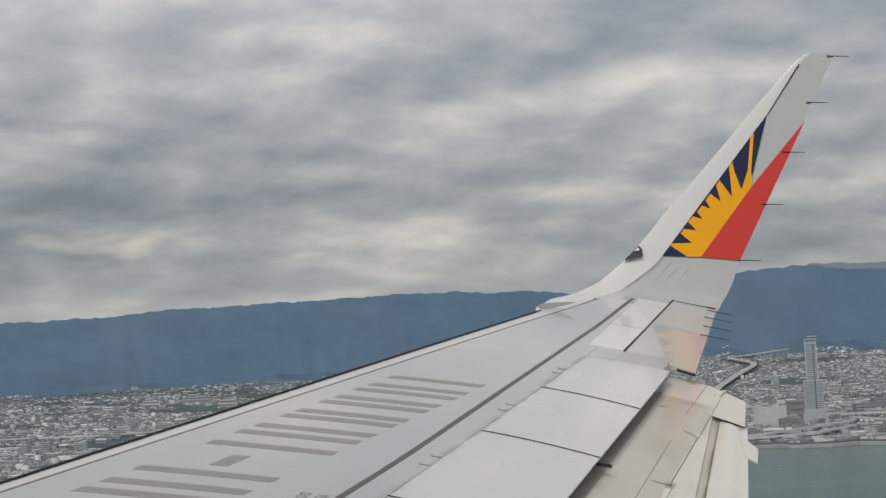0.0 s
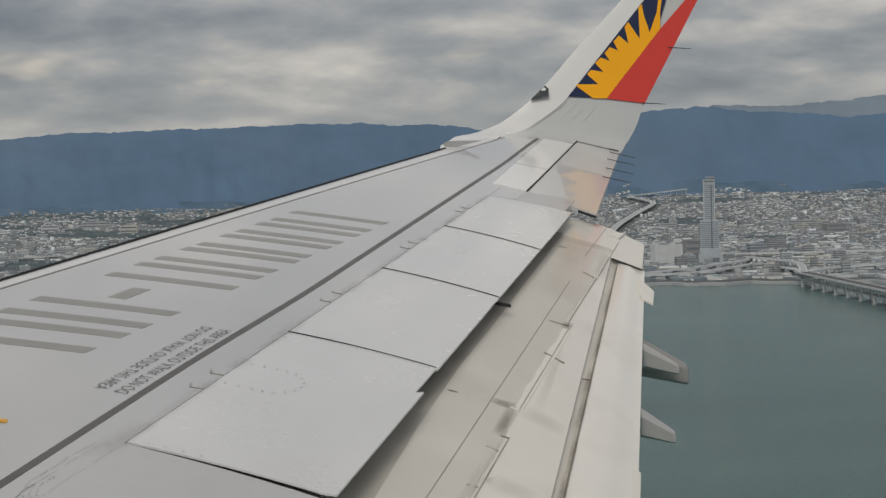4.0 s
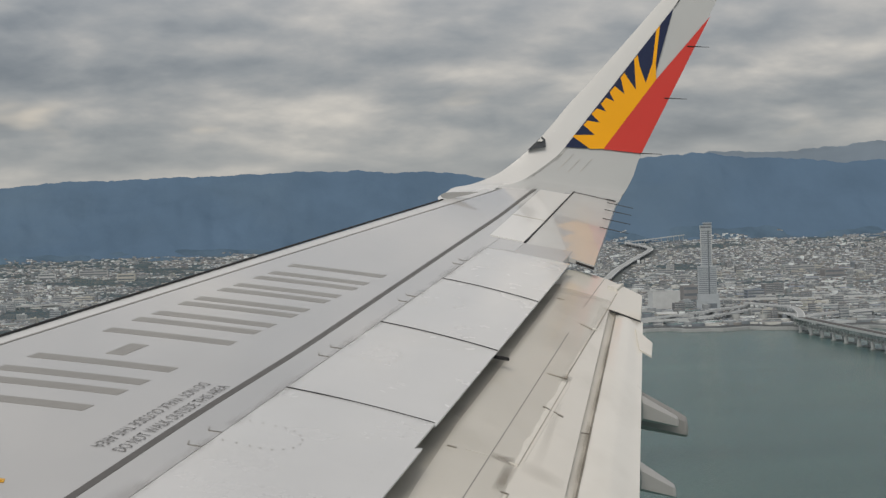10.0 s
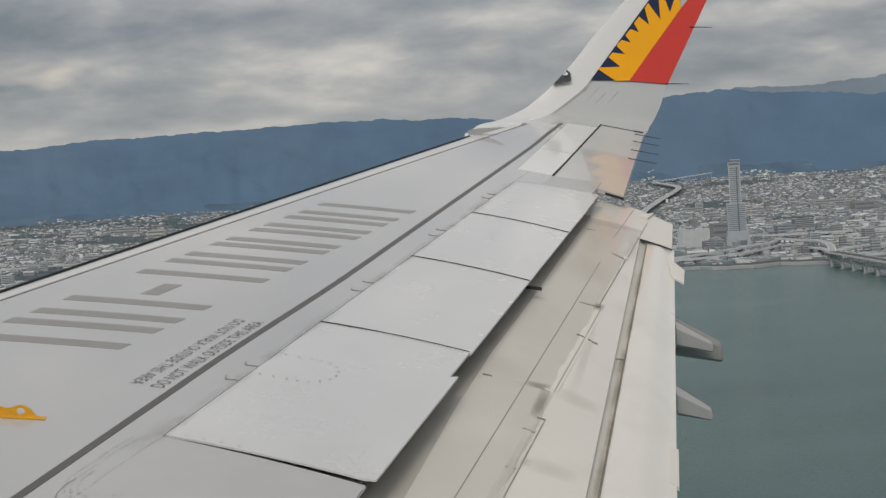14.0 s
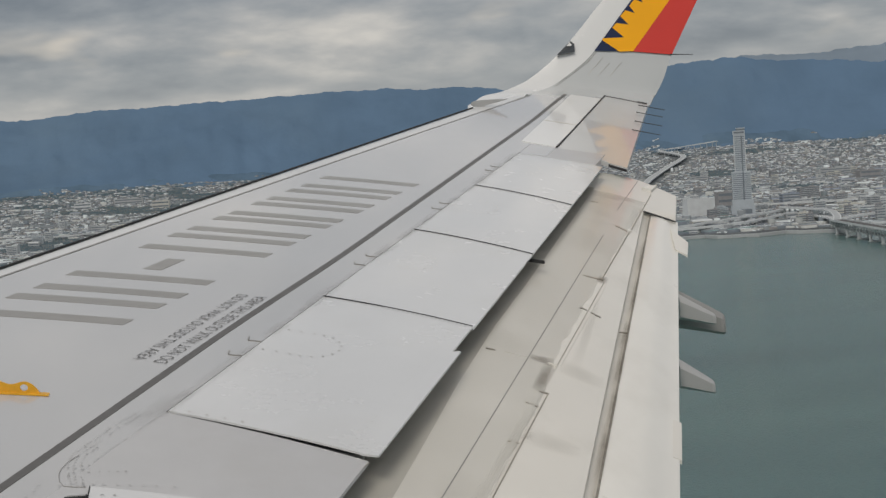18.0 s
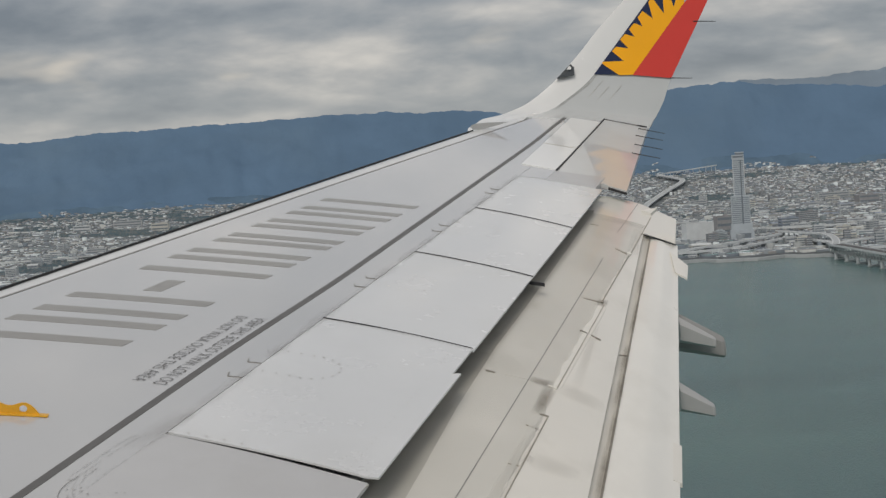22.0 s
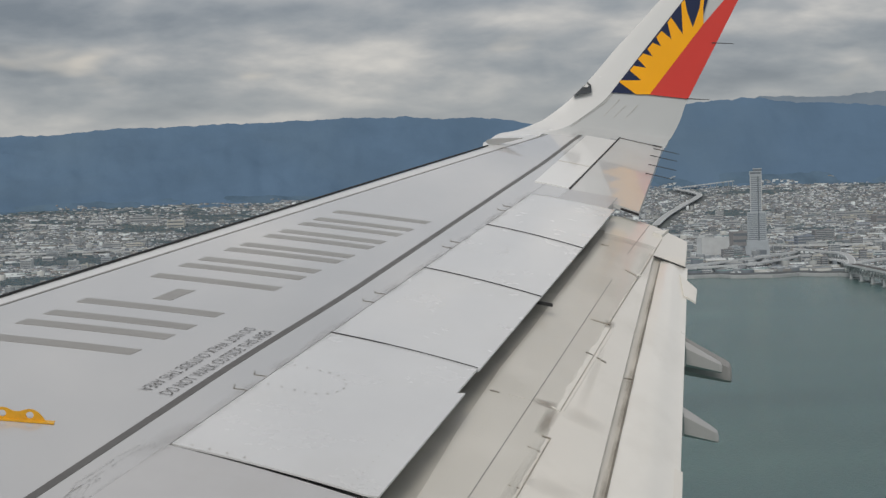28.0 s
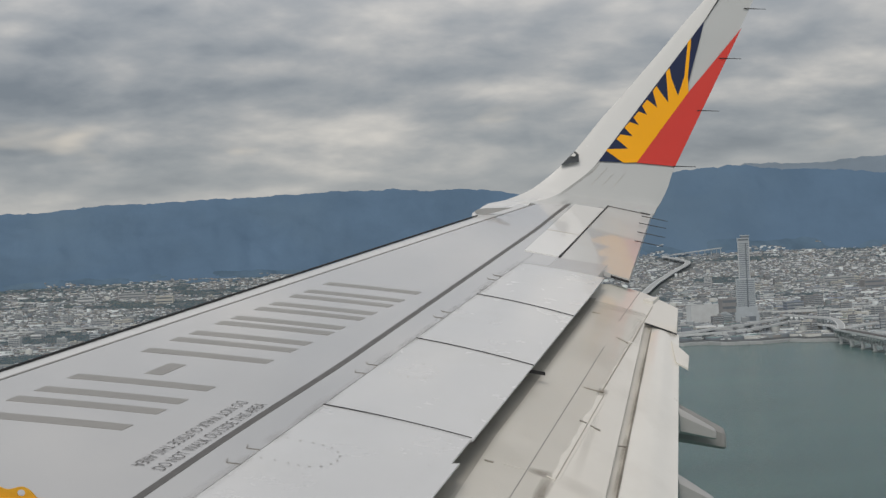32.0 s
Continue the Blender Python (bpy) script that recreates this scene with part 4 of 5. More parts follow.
def decal(name, pts, mat, label, off=0.007):
    bm = bmesh.new()
    vv = [bm.verts.new((x, shark_y(x, z) - off, z)) for x, z in pts]
    bm.faces.new(vv)
    bmesh.ops.triangulate(bm, faces=bm.faces)
    geom = bmesh.ops.extrude_face_region(bm, geom=bm.faces[:])
    bmesh.ops.translate(bm, verts=[g for g in geom["geom"] if isinstance(g, bmesh.types.BMVert)], vec=(0, 0.004, 0))
    bmesh.ops.recalc_face_normals(bm, faces=bm.faces)
    me = bpy.data.meshes.new(name)
    bm.to_mesh(me)
    bm.free()
    me.materials.append(mat)
    ob = new(name, me)
    ob.parent = sharklet
    tagged(ob, label=label)
    return ob


decal("red_field", [(2.541, 0.853), (2.925, 0.800), (3.735, 2.205), (3.128, 1.553)], RED, "red triangular livery field")
decal("navy_field", [(2.161, 0.883), (2.541, 0.853), (3.11, 1.575), (3.361, 2.299)], BLUE, "navy livery field", 0.005)
decal("sun_emblem", [(2.545, 0.856), (2.41, 0.858), (2.247, 0.986), (2.254, 1.003), (2.468, 0.999), (2.359, 1.102), (2.403, 1.146), (2.525, 1.123), (2.448, 1.214), (2.505, 1.269), (2.598, 1.235), (2.548, 1.313), (2.605, 1.375), (2.687, 1.336), (2.645, 1.431), (2.702, 1.493), (2.796, 1.407), (2.767, 1.578), (2.807, 1.629), (2.875, 1.514), (2.914, 1.454), (2.918, 1.772), (2.956, 1.811), (2.968, 1.698), (3.018, 1.519), (3.101, 1.721), (3.167, 2.076), (3.206, 2.11), (3.136, 1.72), (3.129, 1.555)], YELLOW, "yellow sun emblem with pointed rays", 0.009)
decal("panel_line", [(3.361, 2.299), (3.37, 2.299), (3.755, 2.82), (3.745, 2.825)], DARK, "thin dark panel line")
for x, y, z in ((4.066, 14.80, 2.898), (3.797, 14.69, 2.406), (3.493, 14.575, 1.891), (3.218, 14.46, 1.358), (2.93, 14.34, 0.80)):
    rod("static_wick", (x - 0.02, y, z + 0.002), (x + 0.205, y, z - 0.013), 0.006, 0.003, WICK, sharklet, "black static wick")
link("navigation_lamp", [(1.783, 14.33, 0.862), (1.93, 14.355, 0.995), (1.965, 14.355, 0.96), (1.962, 14.335, 0.885), (1.80, 14.41, 0.87), (1.95, 14.43, 0.96)],
     [(0, 3, 2, 1), (0, 1, 5, 4), (1, 2, 5), (2, 3, 5), (0, 4, 5, 3)], LENS, sharklet, "dark navigation lamp glass")


link("lamp_rim", [(1.880, 14.326, 0.944), (1.915, 14.328, 0.978), (1.936, 14.329, 0.955), (1.924, 14.327, 0.940), (1.880, 14.332, 0.944), (1.915, 14.334, 0.978), (1.936, 14.335, 0.955), (1.924, 14.333, 0.940)],
     [(0, 1, 2, 3), (7, 6, 5, 4), (0, 4, 5, 1), (1, 5, 6, 2), (2, 6, 7, 3), (3, 7, 4, 0)], BRIGHT, sharklet, "white lamp reflector")


# markings along the wing: plain bars in place of the registration
for y, w in ((6.77, 0.34), (7.19, 0.32), (7.99, 0.34), (8.41, 0.34), (8.81, 0.34), (9.21, 0.32), (9.62, 0.34)):
    for dy in (-0.5, 0.5):
        def bar(u, v, y=y, w=w, dy=dy):
            yy = y + dy * (w - 0.085) + (v - 0.5) * 0.085
            xb = 0.458 * (yy - 7.088) - 1.002
            x = lerp(xb - lerp(0.70, 0.62, (y - 6.77) / 2.9), xb, u)
            return x, yy, z_wing(x, yy) + 0.0016
        slab("marking_bar", bar, 8, 1, 0.006, MARK, airliner, "grey painted bar", smooth=False)


def dash(u, v):
    yy = lerp(7.45, 7.66, v)
    x = 0.458 * (yy - 7.088) - 1.002 - lerp(0.42, 0.33, u)
    return x, yy, z_wing(x, yy) + 0.0016


slab("marking_dash", dash, 1, 2, 0.006, MARK, airliner, "grey painted dash", smooth=False)


# walkway warning
def wing_text(text, mat, at, along, up, height):
    cu = bpy.data.curves.new("warning_text", "FONT")
    cu.body, cu.size, cu.resolution_u, cu.offset = text, 1.0, 3, -0.014
    tmp = new("warning_text_source", cu)
    bpy.context.view_layer.update()
    me = bpy.data.meshes.new_from_object(tmp.evaluated_get(bpy.context.evaluated_depsgraph_get()))
    bpy.data.objects.remove(tmp)
    wid = max(v.co.x for v in me.vertices)
    for v in me.vertices:
        x = at[0] + along[0] * v.co.x / wid + up[0] * v.co.y / 0.73 * height
        y = at[1] + along[1] * v.co.x / wid + up[1] * v.co.y / 0.73 * height
        v.co = (x, y, z_wing(x, y) + 0.003)
    me.materials.append(mat)
    ob = new("warning_text", me)
    ob.parent = airliner
    tagged(ob, label="dark grey painted walkway warning")
    return ob


wing_text("DO NOT WALK OUTSIDE THIS AREA", STRIPE, (-0.979, 6.176), (0.368, 0.988), (-1.0, 0.10), 0.060)
wing_text("DO NOT WALK OUTSIDE THIS AREA", STRIPE, (-0.756, 7.174), (-0.367, -0.973), (1.0, -0.08), 0.058)

# hoist bracket
def hump(x):
    """Height of the bracket's upper edge."""
    if x > 0.066:
        return 0.006
    a = abs(x + 0.0535)
    h = 0.037 + 0.013 * (0.5 - 0.5 * math.cos(math.pi * min(1.0, a / 0.0535)))
    if a > 0.0535:
        h = 0.006 + 0.044 * max(0.0, math.cos(math.pi / 2 * min(1.0, (a - 0.0535) / 0.062))) ** 0.8
    return h


bm = bmesh.new()
rim = [(-0.2, 0.0)] + [(-0.2 + 0.295 * i / 40, hump(-0.2 + 0.295 * i / 40)) for i in range(41)] + [(0.095, 0.0)]
loops = [rim] + [[(c + 0.0155 * math.cos(0.3927 * k), 0.026 + 0.0135 * math.sin(0.3927 * k)) for k in range(16)] for c in (-0.107, 0.0)]
edges = []
for lp in loops:
    ring = [bm.verts.new((a, 0, b)) for a, b in lp]
    edges += [bm.edges.new((p, q)) for p, q in zip(ring, ring[1:] + ring[:1])]
bmesh.ops.triangle_fill(bm, edges=edges, use_beauty=True, use_dissolve=False)
ex = bmesh.ops.extrude_face_region(bm, geom=bm.faces[:])
bmesh.ops.translate(bm, verts=[g for g in ex["geom"] if isinstance(g, bmesh.types.BMVert)], vec=(0, 0.012, 0))
bmesh.ops.recalc_face_normals(bm, faces=bm.faces)
me = bpy.data.meshes.new("hoist_bracket")
bm.to_mesh(me)
bm.free()
me.materials.append(HOIST)
hoist = new("hoist_bracket", me)
hoist.parent = airliner
hoist.location = (-1.472, 5.737, z_wing(-1.472, 5.737) - 0.002)
hoist.rotation_euler = (0, 0.13, 0.10)
tagged(hoist, label="yellow two-holed hoist bracket")
slab("flange", lambda u, w: (lerp(-0.2, 0.098, u), lerp(-0.018, 0.03, w), 0.004 + 0.004 * w), 1, 1, 0.005, HOIST, hoist, smooth=False)

# fuselage side behind the camera
v, f, n = [], [], 40
for j, x in enumerate((-16, 14)):
    for i in range(n):
        a = 2 * math.pi * i / n
        v.append((x, -2.75 + 1.98 * math.cos(a), -0.4 + 2.07 * math.sin(a)))
f = [(i, (i + 1) % n, n + (i + 1) % n, n + i) for i in range(n)]
link("fuselage", v, f + [tuple(range(n)), tuple(range(n, 2 * n))[::-1]], HULL, airliner, "white rounded fuselage", True)

# ---- landscape ----
SEA_Z = -105.0


def ground_z(d):
    t = max(0.0, min(1.0, (d - 1900) / 2500))
    return SEA_Z + 3.0 + 70 * t * t * (3 - 2 * t)


def polar(az, d):
    a = radians(az)
    return d * math.sin(a), d * math.cos(a)


def shore(az):
    """Distance of the coast by bearing."""
    base = 1500 + 2.0 * (az - 12) if az > 2 else 1480 + 14 * (az - 2)
    return base + 10 * math.sin(az * 1.7) + 6 * math.sin(az * 4.1 + 1)


def foot(az):
    """Distance at which the hills begin, by bearing."""
    return lerp(3650, 4150, max(0.0, min(1.0, (az + 17) / 30))) + 120 * noise.noise((az * 0.35, 0.0, 9.0)) + 50 * noise.noise((az * 1.3, 4.0, 9.0))


n = 96
link("water", [(0, 0, SEA_Z)] + [(4900 * math.cos(6.28319 * i / n), 4900 * math.sin(6.28319 * i / n), SEA_Z) for i in range(n)],
     [(0, 1 + i, 1 + (i + 1) % n) for i in range(n)], SEA)
tagged(bpy.data.objects["water"], "grey-green rippled sea", "sea", kind="structure")

vs, fs = [], []
azs = [-40 + 0.5 * i for i in range(161)]
rad = [0, 0.004, 0.02] + [0.05 + 0.95 * i / 36 for i in range(37)]
for az in azs:
    s0 = shore(az)
    for i, r in enumerate(rad):
        d = lerp(s0, 4880, r)
        x, y = polar(az, d)
        vs.append((x, y, SEA_Z - 1.0 if i == 0 else ground_z(d)))
w = len(rad)
for j in range(len(azs) - 1):
    for i in range(w - 1):
        fs.append((j * w + i, j * w + i + 1, (j + 1) * w + i + 1, (j + 1) * w + i))
land = link("ground", vs, fs, LAND)
tagged(land, "built-up coastal plain", "ground", kind="structure")


def hill_strip(name, d0, d1, prof_fn, mat, label, az0=-42, az1=42, step=0.08, rough=14.0, base=None, spur=0.0):
    """A range between two distances: prof_fn is its skyline by bearing, spur the depth of the gullies between its spurs."""
    vs, fs = [], []
    rows = 30
    count = int((az1 - az0) / step) + 1
    for j in range(count):
        az = az0 + step * j
        top = d1 * math.tan(radians(prof_fn(az)))
        near_d = d0(az)
        g = base if base is not None else ground_z(near_d) - 2
        for i in range(rows + 1):
            t = i / rows
            d = lerp(near_d, d1, t)
            x, y = polar(az, d)
            ridge = noise.fractal((x * 0.006, y * 0.006, 0.3), 0.9, 2.1, 5)
            z = lerp(g, top, t ** (1.25 if base is None else 0.85)) + rough * ridge * (t * 1.2 if t < 0.9 else 0.5) * (0.6 if i == rows else 1)
            if spur:
                bend = 0.9 * noise.noise((x * 0.0022, y * 0.0022, 4.0)) + 0.35 * t * noise.noise((az * 0.5, 1.0, 2.0))
                gully = 1.3 * abs(noise.noise((az * 0.4 + bend, t * 1.6, 6.0))) + 0.5 * abs(noise.noise((az * 1.0 + 1.6 * bend, t * 2.4, 3.0)))
                z += spur * (gully - 0.42) * math.sin(math.pi * min(1.0, t * 1.02)) ** 0.8 * (0.35 + 0.65 * t)
            if i == rows:
                z = top + rough * 0.40 * abs(noise.noise((az * 1.15, 8.0, 0))) + rough * 0.42 * noise.fractal((az * 0.8, 0, 0), 0.7, 2.0, 6) + rough * 0.20 * noise.noise((az * 3.7, 2, 0)) + rough * 0.10 * noise.noise((az * 11.0, 5, 0))
            vs.append((x, y, z))
        x, y = polar(az, d1 + 60)
        vs.append((x, y, -120))
    w = rows + 2
    for j in range(count - 1):
        for i in range(w - 1):
            fs.append((j * w + i, j * w + i + 1, (j + 1) * w + i + 1, (j + 1) * w + i))
    ob = link(name, vs, fs, mat, smooth=True)
    return tagged(ob, label, "mountains", kind="structure")


def ridge_el(az):
    pts = ((-45, 1.6), (-25, 1.55), (-14.7, 1.95), (-10, 2.2), (-6.2, 2.29), (-1, 2.42), (2.7, 2.30), (7.0, 1.85), (9.5, 2.05), (11.5, 2.6), (13.5, 2.72), (15.8, 2.48), (19.2, 2.2), (30, 1.9), (45, 1.7))
    for (a, e0), (b, e1) in zip(pts, pts[1:]):
        if a <= az <= b:
            t = (az - a) / (b - a)
            return 0.2 + lerp(e0, e1, t * t * (3 - 2 * t))
    return 1.6


hill_strip("mountain_range", foot, 4700, ridge_el, HILL, "forested mountain range painted in haze blue", spur=20.0)
hill_strip("far_mountain_range", lambda a: 4780, 4860, lambda a: 2.55 + 0.45 * math.sin((a - 10) * 0.16) + 0.1 * math.sin(a), HILLFAR, "distant mountain range painted pale with haze", 4, 40, base=0)


def foothills():
    """Low wooded knolls where the plain runs into the mountains."""
    vs, fs = [], []
    rows, step = 24, 0.1
    count = int(84 / step) + 1
    for j in range(count):
        az = -42 + step * j
        fo = foot(az)
        top = 4700 * math.tan(radians(ridge_el(az)))
        g = ground_z(fo) - 2
        for i in range(rows + 1):
            t = i / rows
            d = fo - 150 + 300 * t
            x, y = polar(az, d)
            m = max(0.0, (d - fo) / (4700 - fo))
            slope = lerp(g, top, m ** 1.25) if d > fo else ground_z(d) - 2
            swell = noise.noise((x * 0.0045, y * 0.0075, 51.0)) + 0.45 * noise.noise((x * 0.012, y * 0.016, 53.0)) + 0.15 * noise.noise((x * 0.04, y * 0.04, 55.0))
            vs.append((x, y, slope - 4 + (4 + 24 * max(0.0, swell - 0.02)) * math.sin(math.pi * t) ** 0.7 if 0 < i < rows else slope - 14))
    w = rows + 1
    for j in range(count - 1):
        for i in range(rows):
            fs.append((j * w + i, j * w + i + 1, (j + 1) * w + i + 1, (j + 1) * w + i))
    return tagged(link("foothills", vs, fs, KNOLL, smooth=True), "wooded knolls below the mountains, haze painted blue", "hills", kind="structure")


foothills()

# the motorway that winds inland
MOTORWAY = [(10.1, 2560), (10.5, 2804), (11.02, 3054), (11.78, 3440), (11.50, 3640), (10.9, 3860), (11.35, 3960), (12.02, 4030), (13.07, 4100)]
MOTORWAY_Z = [7, 7, 7, 8, 8, 8, 9, 12, 18]


def smooth_line(rows, n=10):
    """A rounded line through rows of numbers."""
    out = []
    for i in range(len(rows) - 1):
        p0, p1, p2, p3 = rows[max(i - 1, 0)], rows[i], rows[i + 1], rows[min(i + 2, len(rows) - 1)]
        for k in range(n + (i == len(rows) - 2)):
            t = k / n
            out.append(tuple(0.5 * (2 * b + (c - a) * t + (2 * a - 5 * b + 4 * c - d) * t * t + (3 * b - a - 3 * c + d) * t ** 3) for a, b, c, d in zip(p0, p1, p2, p3)))
    return out


motorway_line = [(*polar(az, d), ground_z(d) + h) for az, d, h in smooth_line([(a, d, h) for (a, d), h in zip(MOTORWAY, MOTORWAY_Z)])]


# city: gabled houses, flat halls and tree clumps between them
def prisms(name, rows, gable, mats, label, category):
    """Joined houses from rows of x, y, z, length, width, height, turn, roof height; mats: walls and roofs."""
    a = np.array(rows, dtype=float)
    n = len(a)
    c, sn = np.cos(a[:, 6]), np.sin(a[:, 6])
    per = 10 if gable else 8
    co = np.zeros((n, per, 3))
    lx = [-1, 1, 1, -1]
    ly = [-1, -1, 1, 1]
    for k in range(per):
        if k < 8:
            px, py = lx[k % 4] * a[:, 3] / 2, ly[k % 4] * a[:, 4] / 2
            pz = a[:, 2] + (a[:, 5] if k > 3 else 0)
        else:
            px, py, pz = (-1 if k == 8 else 1) * a[:, 3] / 2, np.zeros(n), a[:, 2] + a[:, 5] + a[:, 7]
        co[:, k] = np.stack([a[:, 0] + c * px - sn * py, a[:, 1] + sn * px + c * py, pz], 1)
    if gable:
        faces = [(0, 1, 5, 4), (2, 3, 7, 6), (1, 2, 6, 9, 5), (3, 0, 4, 8, 7), (4, 5, 9, 8), (6, 7, 8, 9)]
        slots = [0, 0, 0, 0, 1, 1]
    else:
        faces = [(0, 1, 5, 4), (1, 2, 6, 5), (2, 3, 7, 6), (3, 0, 4, 7), (4, 5, 6, 7)]
        slots = [0, 0, 0, 0, 1]
    me = bpy.data.meshes.new(name)
    loops = np.array([v for f in faces for v in f])
    sizes = np.array([len(f) for f in faces])
    me.vertices.add(n * per)
    me.vertices.foreach_set("co", co.reshape(-1))
    me.loops.add(n * len(loops))
    me.loops.foreach_set("vertex_index", (np.arange(n)[:, None] * per + loops[None]).reshape(-1).astype(np.int32))
    me.polygons.add(n * len(faces))
    ends = np.tile(sizes, n).cumsum()
    me.polygons.foreach_set("loop_start", (ends - np.tile(sizes, n)).astype(np.int32))
    me.polygons.foreach_set("material_index", np.tile(np.array(slots), n).astype(np.int32))
    me.update(calc_edges=True)
    for m in mats:
        me.materials.append(m)
    return tagged(new(name, me), label, category, kind="stuff")


def clumps(name, rows, mat, label, category):
    """Joined tree clumps: uneven rounded crowns from rows of x, y, z, length, width, height, turn."""
    a = np.array(rows, dtype=float)
    n = len(a)
    jit = np.random.RandomState(5).uniform(0.72, 1.22, (n, 13))
    c, sn = np.cos(a[:, 6]), np.sin(a[:, 6])
    co = np.zeros((n, 13, 3))
    for k in range(13):
        ang = math.pi / 3 * (k % 6) + (0.5 if k > 5 else 0)
        r = 0.5 if k < 6 else 0.40 if k < 12 else 0.0
        px, py = r * math.cos(ang) * a[:, 3] * jit[:, k], r * math.sin(ang) * a[:, 4] * jit[:, k]
        pz = a[:, 2] + (0.0 if k < 6 else 0.68 if k < 12 else 1.0) * a[:, 5] * jit[:, k]
        co[:, k] = np.stack([a[:, 0] + c * px - sn * py, a[:, 1] + sn * px + c * py, pz], 1)
    faces = [(i, (i + 1) % 6, 6 + (i + 1) % 6) for i in range(6)] + [(i, 6 + (i + 1) % 6, 6 + i) for i in range(6)] + [(6 + i, 6 + (i + 1) % 6, 12) for i in range(6)]
    loops = np.array(faces).reshape(-1)
    me = bpy.data.meshes.new(name)
    me.vertices.add(n * 13)
    me.vertices.foreach_set("co", co.reshape(-1))
    me.loops.add(n * len(loops))
    me.loops.foreach_set("vertex_index", (np.arange(n)[:, None] * 13 + loops[None]).reshape(-1).astype(np.int32))
    me.polygons.add(n * 18)
    me.polygons.foreach_set("loop_start", (np.arange(n * 18) * 3).astype(np.int32))
    me.update(calc_edges=True)
    me.materials.append(mat)
    return tagged(new(name, me), label, category, kind="stuff")


rng = random.Random(7)
road_pts = np.array([(x, y) for x, y, z in motorway_line])
houses, halls, trees = [], [], []
for k in range(88000):
    az = rng.uniform(-26, 27)
    t = rng.random()
    s0 = shore(az)
    fo = foot(az)
    d = s0 + 40 + (fo + 160 - s0) * (t ** 1.5)
    x, y = polar(az, d)
    if 9.5 < az < 13.6 and d > 2400 and np.hypot(road_pts[:, 0] - x, road_pts[:, 1] - y).min() < 22:
        continue
    dens = noise.noise((x * 0.004, y * 0.004, 7.0)) + 0.5 * noise.noise((x * 0.013, y * 0.013, 3.0))
    z = ground_z(d) - 0.4
    sc = 0.58 + 0.40 * (d - 1500) / 2600
    a = 0.22 * math.floor(dens * 4) + rng.choice((0, 0, 0, 1.5708)) + rng.uniform(-0.05, 0.05)
    edge = max(0.0, (d - fo + 900) / 1060)
    patch = noise.noise((x * 0.0016, y * 0.0016, 21.0))
    wild = edge ** 1.4 * (0.85 - 0.9 * patch)
    if rng.random() < wild:
        if rng.random() < 0.62:
            w = rng.uniform(8, 26)
            trees.append((x, y, z - 1.0, w, rng.uniform(6, 15), rng.uniform(1.5, 4.5), rng.uniform(-0.4, 0.4)))
        continue
    if dens < -0.58 + 0.25 * rng.random() + 0.16 * edge + 0.28 * max(0.0, min(1.0, -az / 8)):
        for q in range(3):
            trees.append((x + rng.uniform(-9, 9), y + rng.uniform(-9, 9), z, rng.uniform(2, 6) * sc, rng.uniform(2, 6) * sc, rng.uniform(1.2, 2.6) * sc, rng.random()))
        continue
    big = rng.random()
    if big > 0.990:
        halls.append((x, y, z, rng.uniform(5, 10), rng.uniform(5, 8), rng.uniform(4, 8.5), a, 0))
    elif big > 0.945:
        halls.append((x, y, z, rng.uniform(10, 30), rng.uniform(6, 13), rng.uniform(2.0, 3.8), a * 0.3, 0))
    else:
        houses.append((x, y, z, rng.uniform(3.6, 10.5) * sc, rng.uniform(2.8, 5.6) * sc, rng.uniform(1.5, 3.0) * sc, a, rng.uniform(0.7, 1.5) * sc))
# small settlements on the lowest slopes
mountain = bpy.data.objects["mountain_range"]
bpy.context.view_layer.update()
knolls = bpy.data.objects["foothills"]
for k in range(9000):
    az = rng.uniform(-22, 24)
    d = foot(az) - 100 + 210 * rng.random() ** 1.2
    x, y = polar(az, d)
    patch = noise.noise((x * 0.0042, y * 0.009, 33.0)) + 0.5 * noise.noise((x * 0.015, y * 0.03, 35.0))
    hits = [h[1].z for h in (hill.ray_cast((x, y, 3000.0), (0, 0, -1)) for hill in (mountain, knolls)) if h[0]]
    if hits and patch > 0.28 + 0.0016 * (d - foot(az)):
        houses.append((x, y, max(hits) - 1.5, rng.uniform(4, 9), rng.uniform(3.5, 6), rng.uniform(2.2, 3.2), rng.uniform(-0.3, 0.3), rng.uniform(0.8, 1.5)))
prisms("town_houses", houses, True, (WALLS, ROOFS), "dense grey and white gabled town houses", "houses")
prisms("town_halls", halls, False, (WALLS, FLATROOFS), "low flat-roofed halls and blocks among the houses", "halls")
clumps("town_trees", trees, TREES, "tree clumps among houses, green painted blue-grey with haze", "trees")


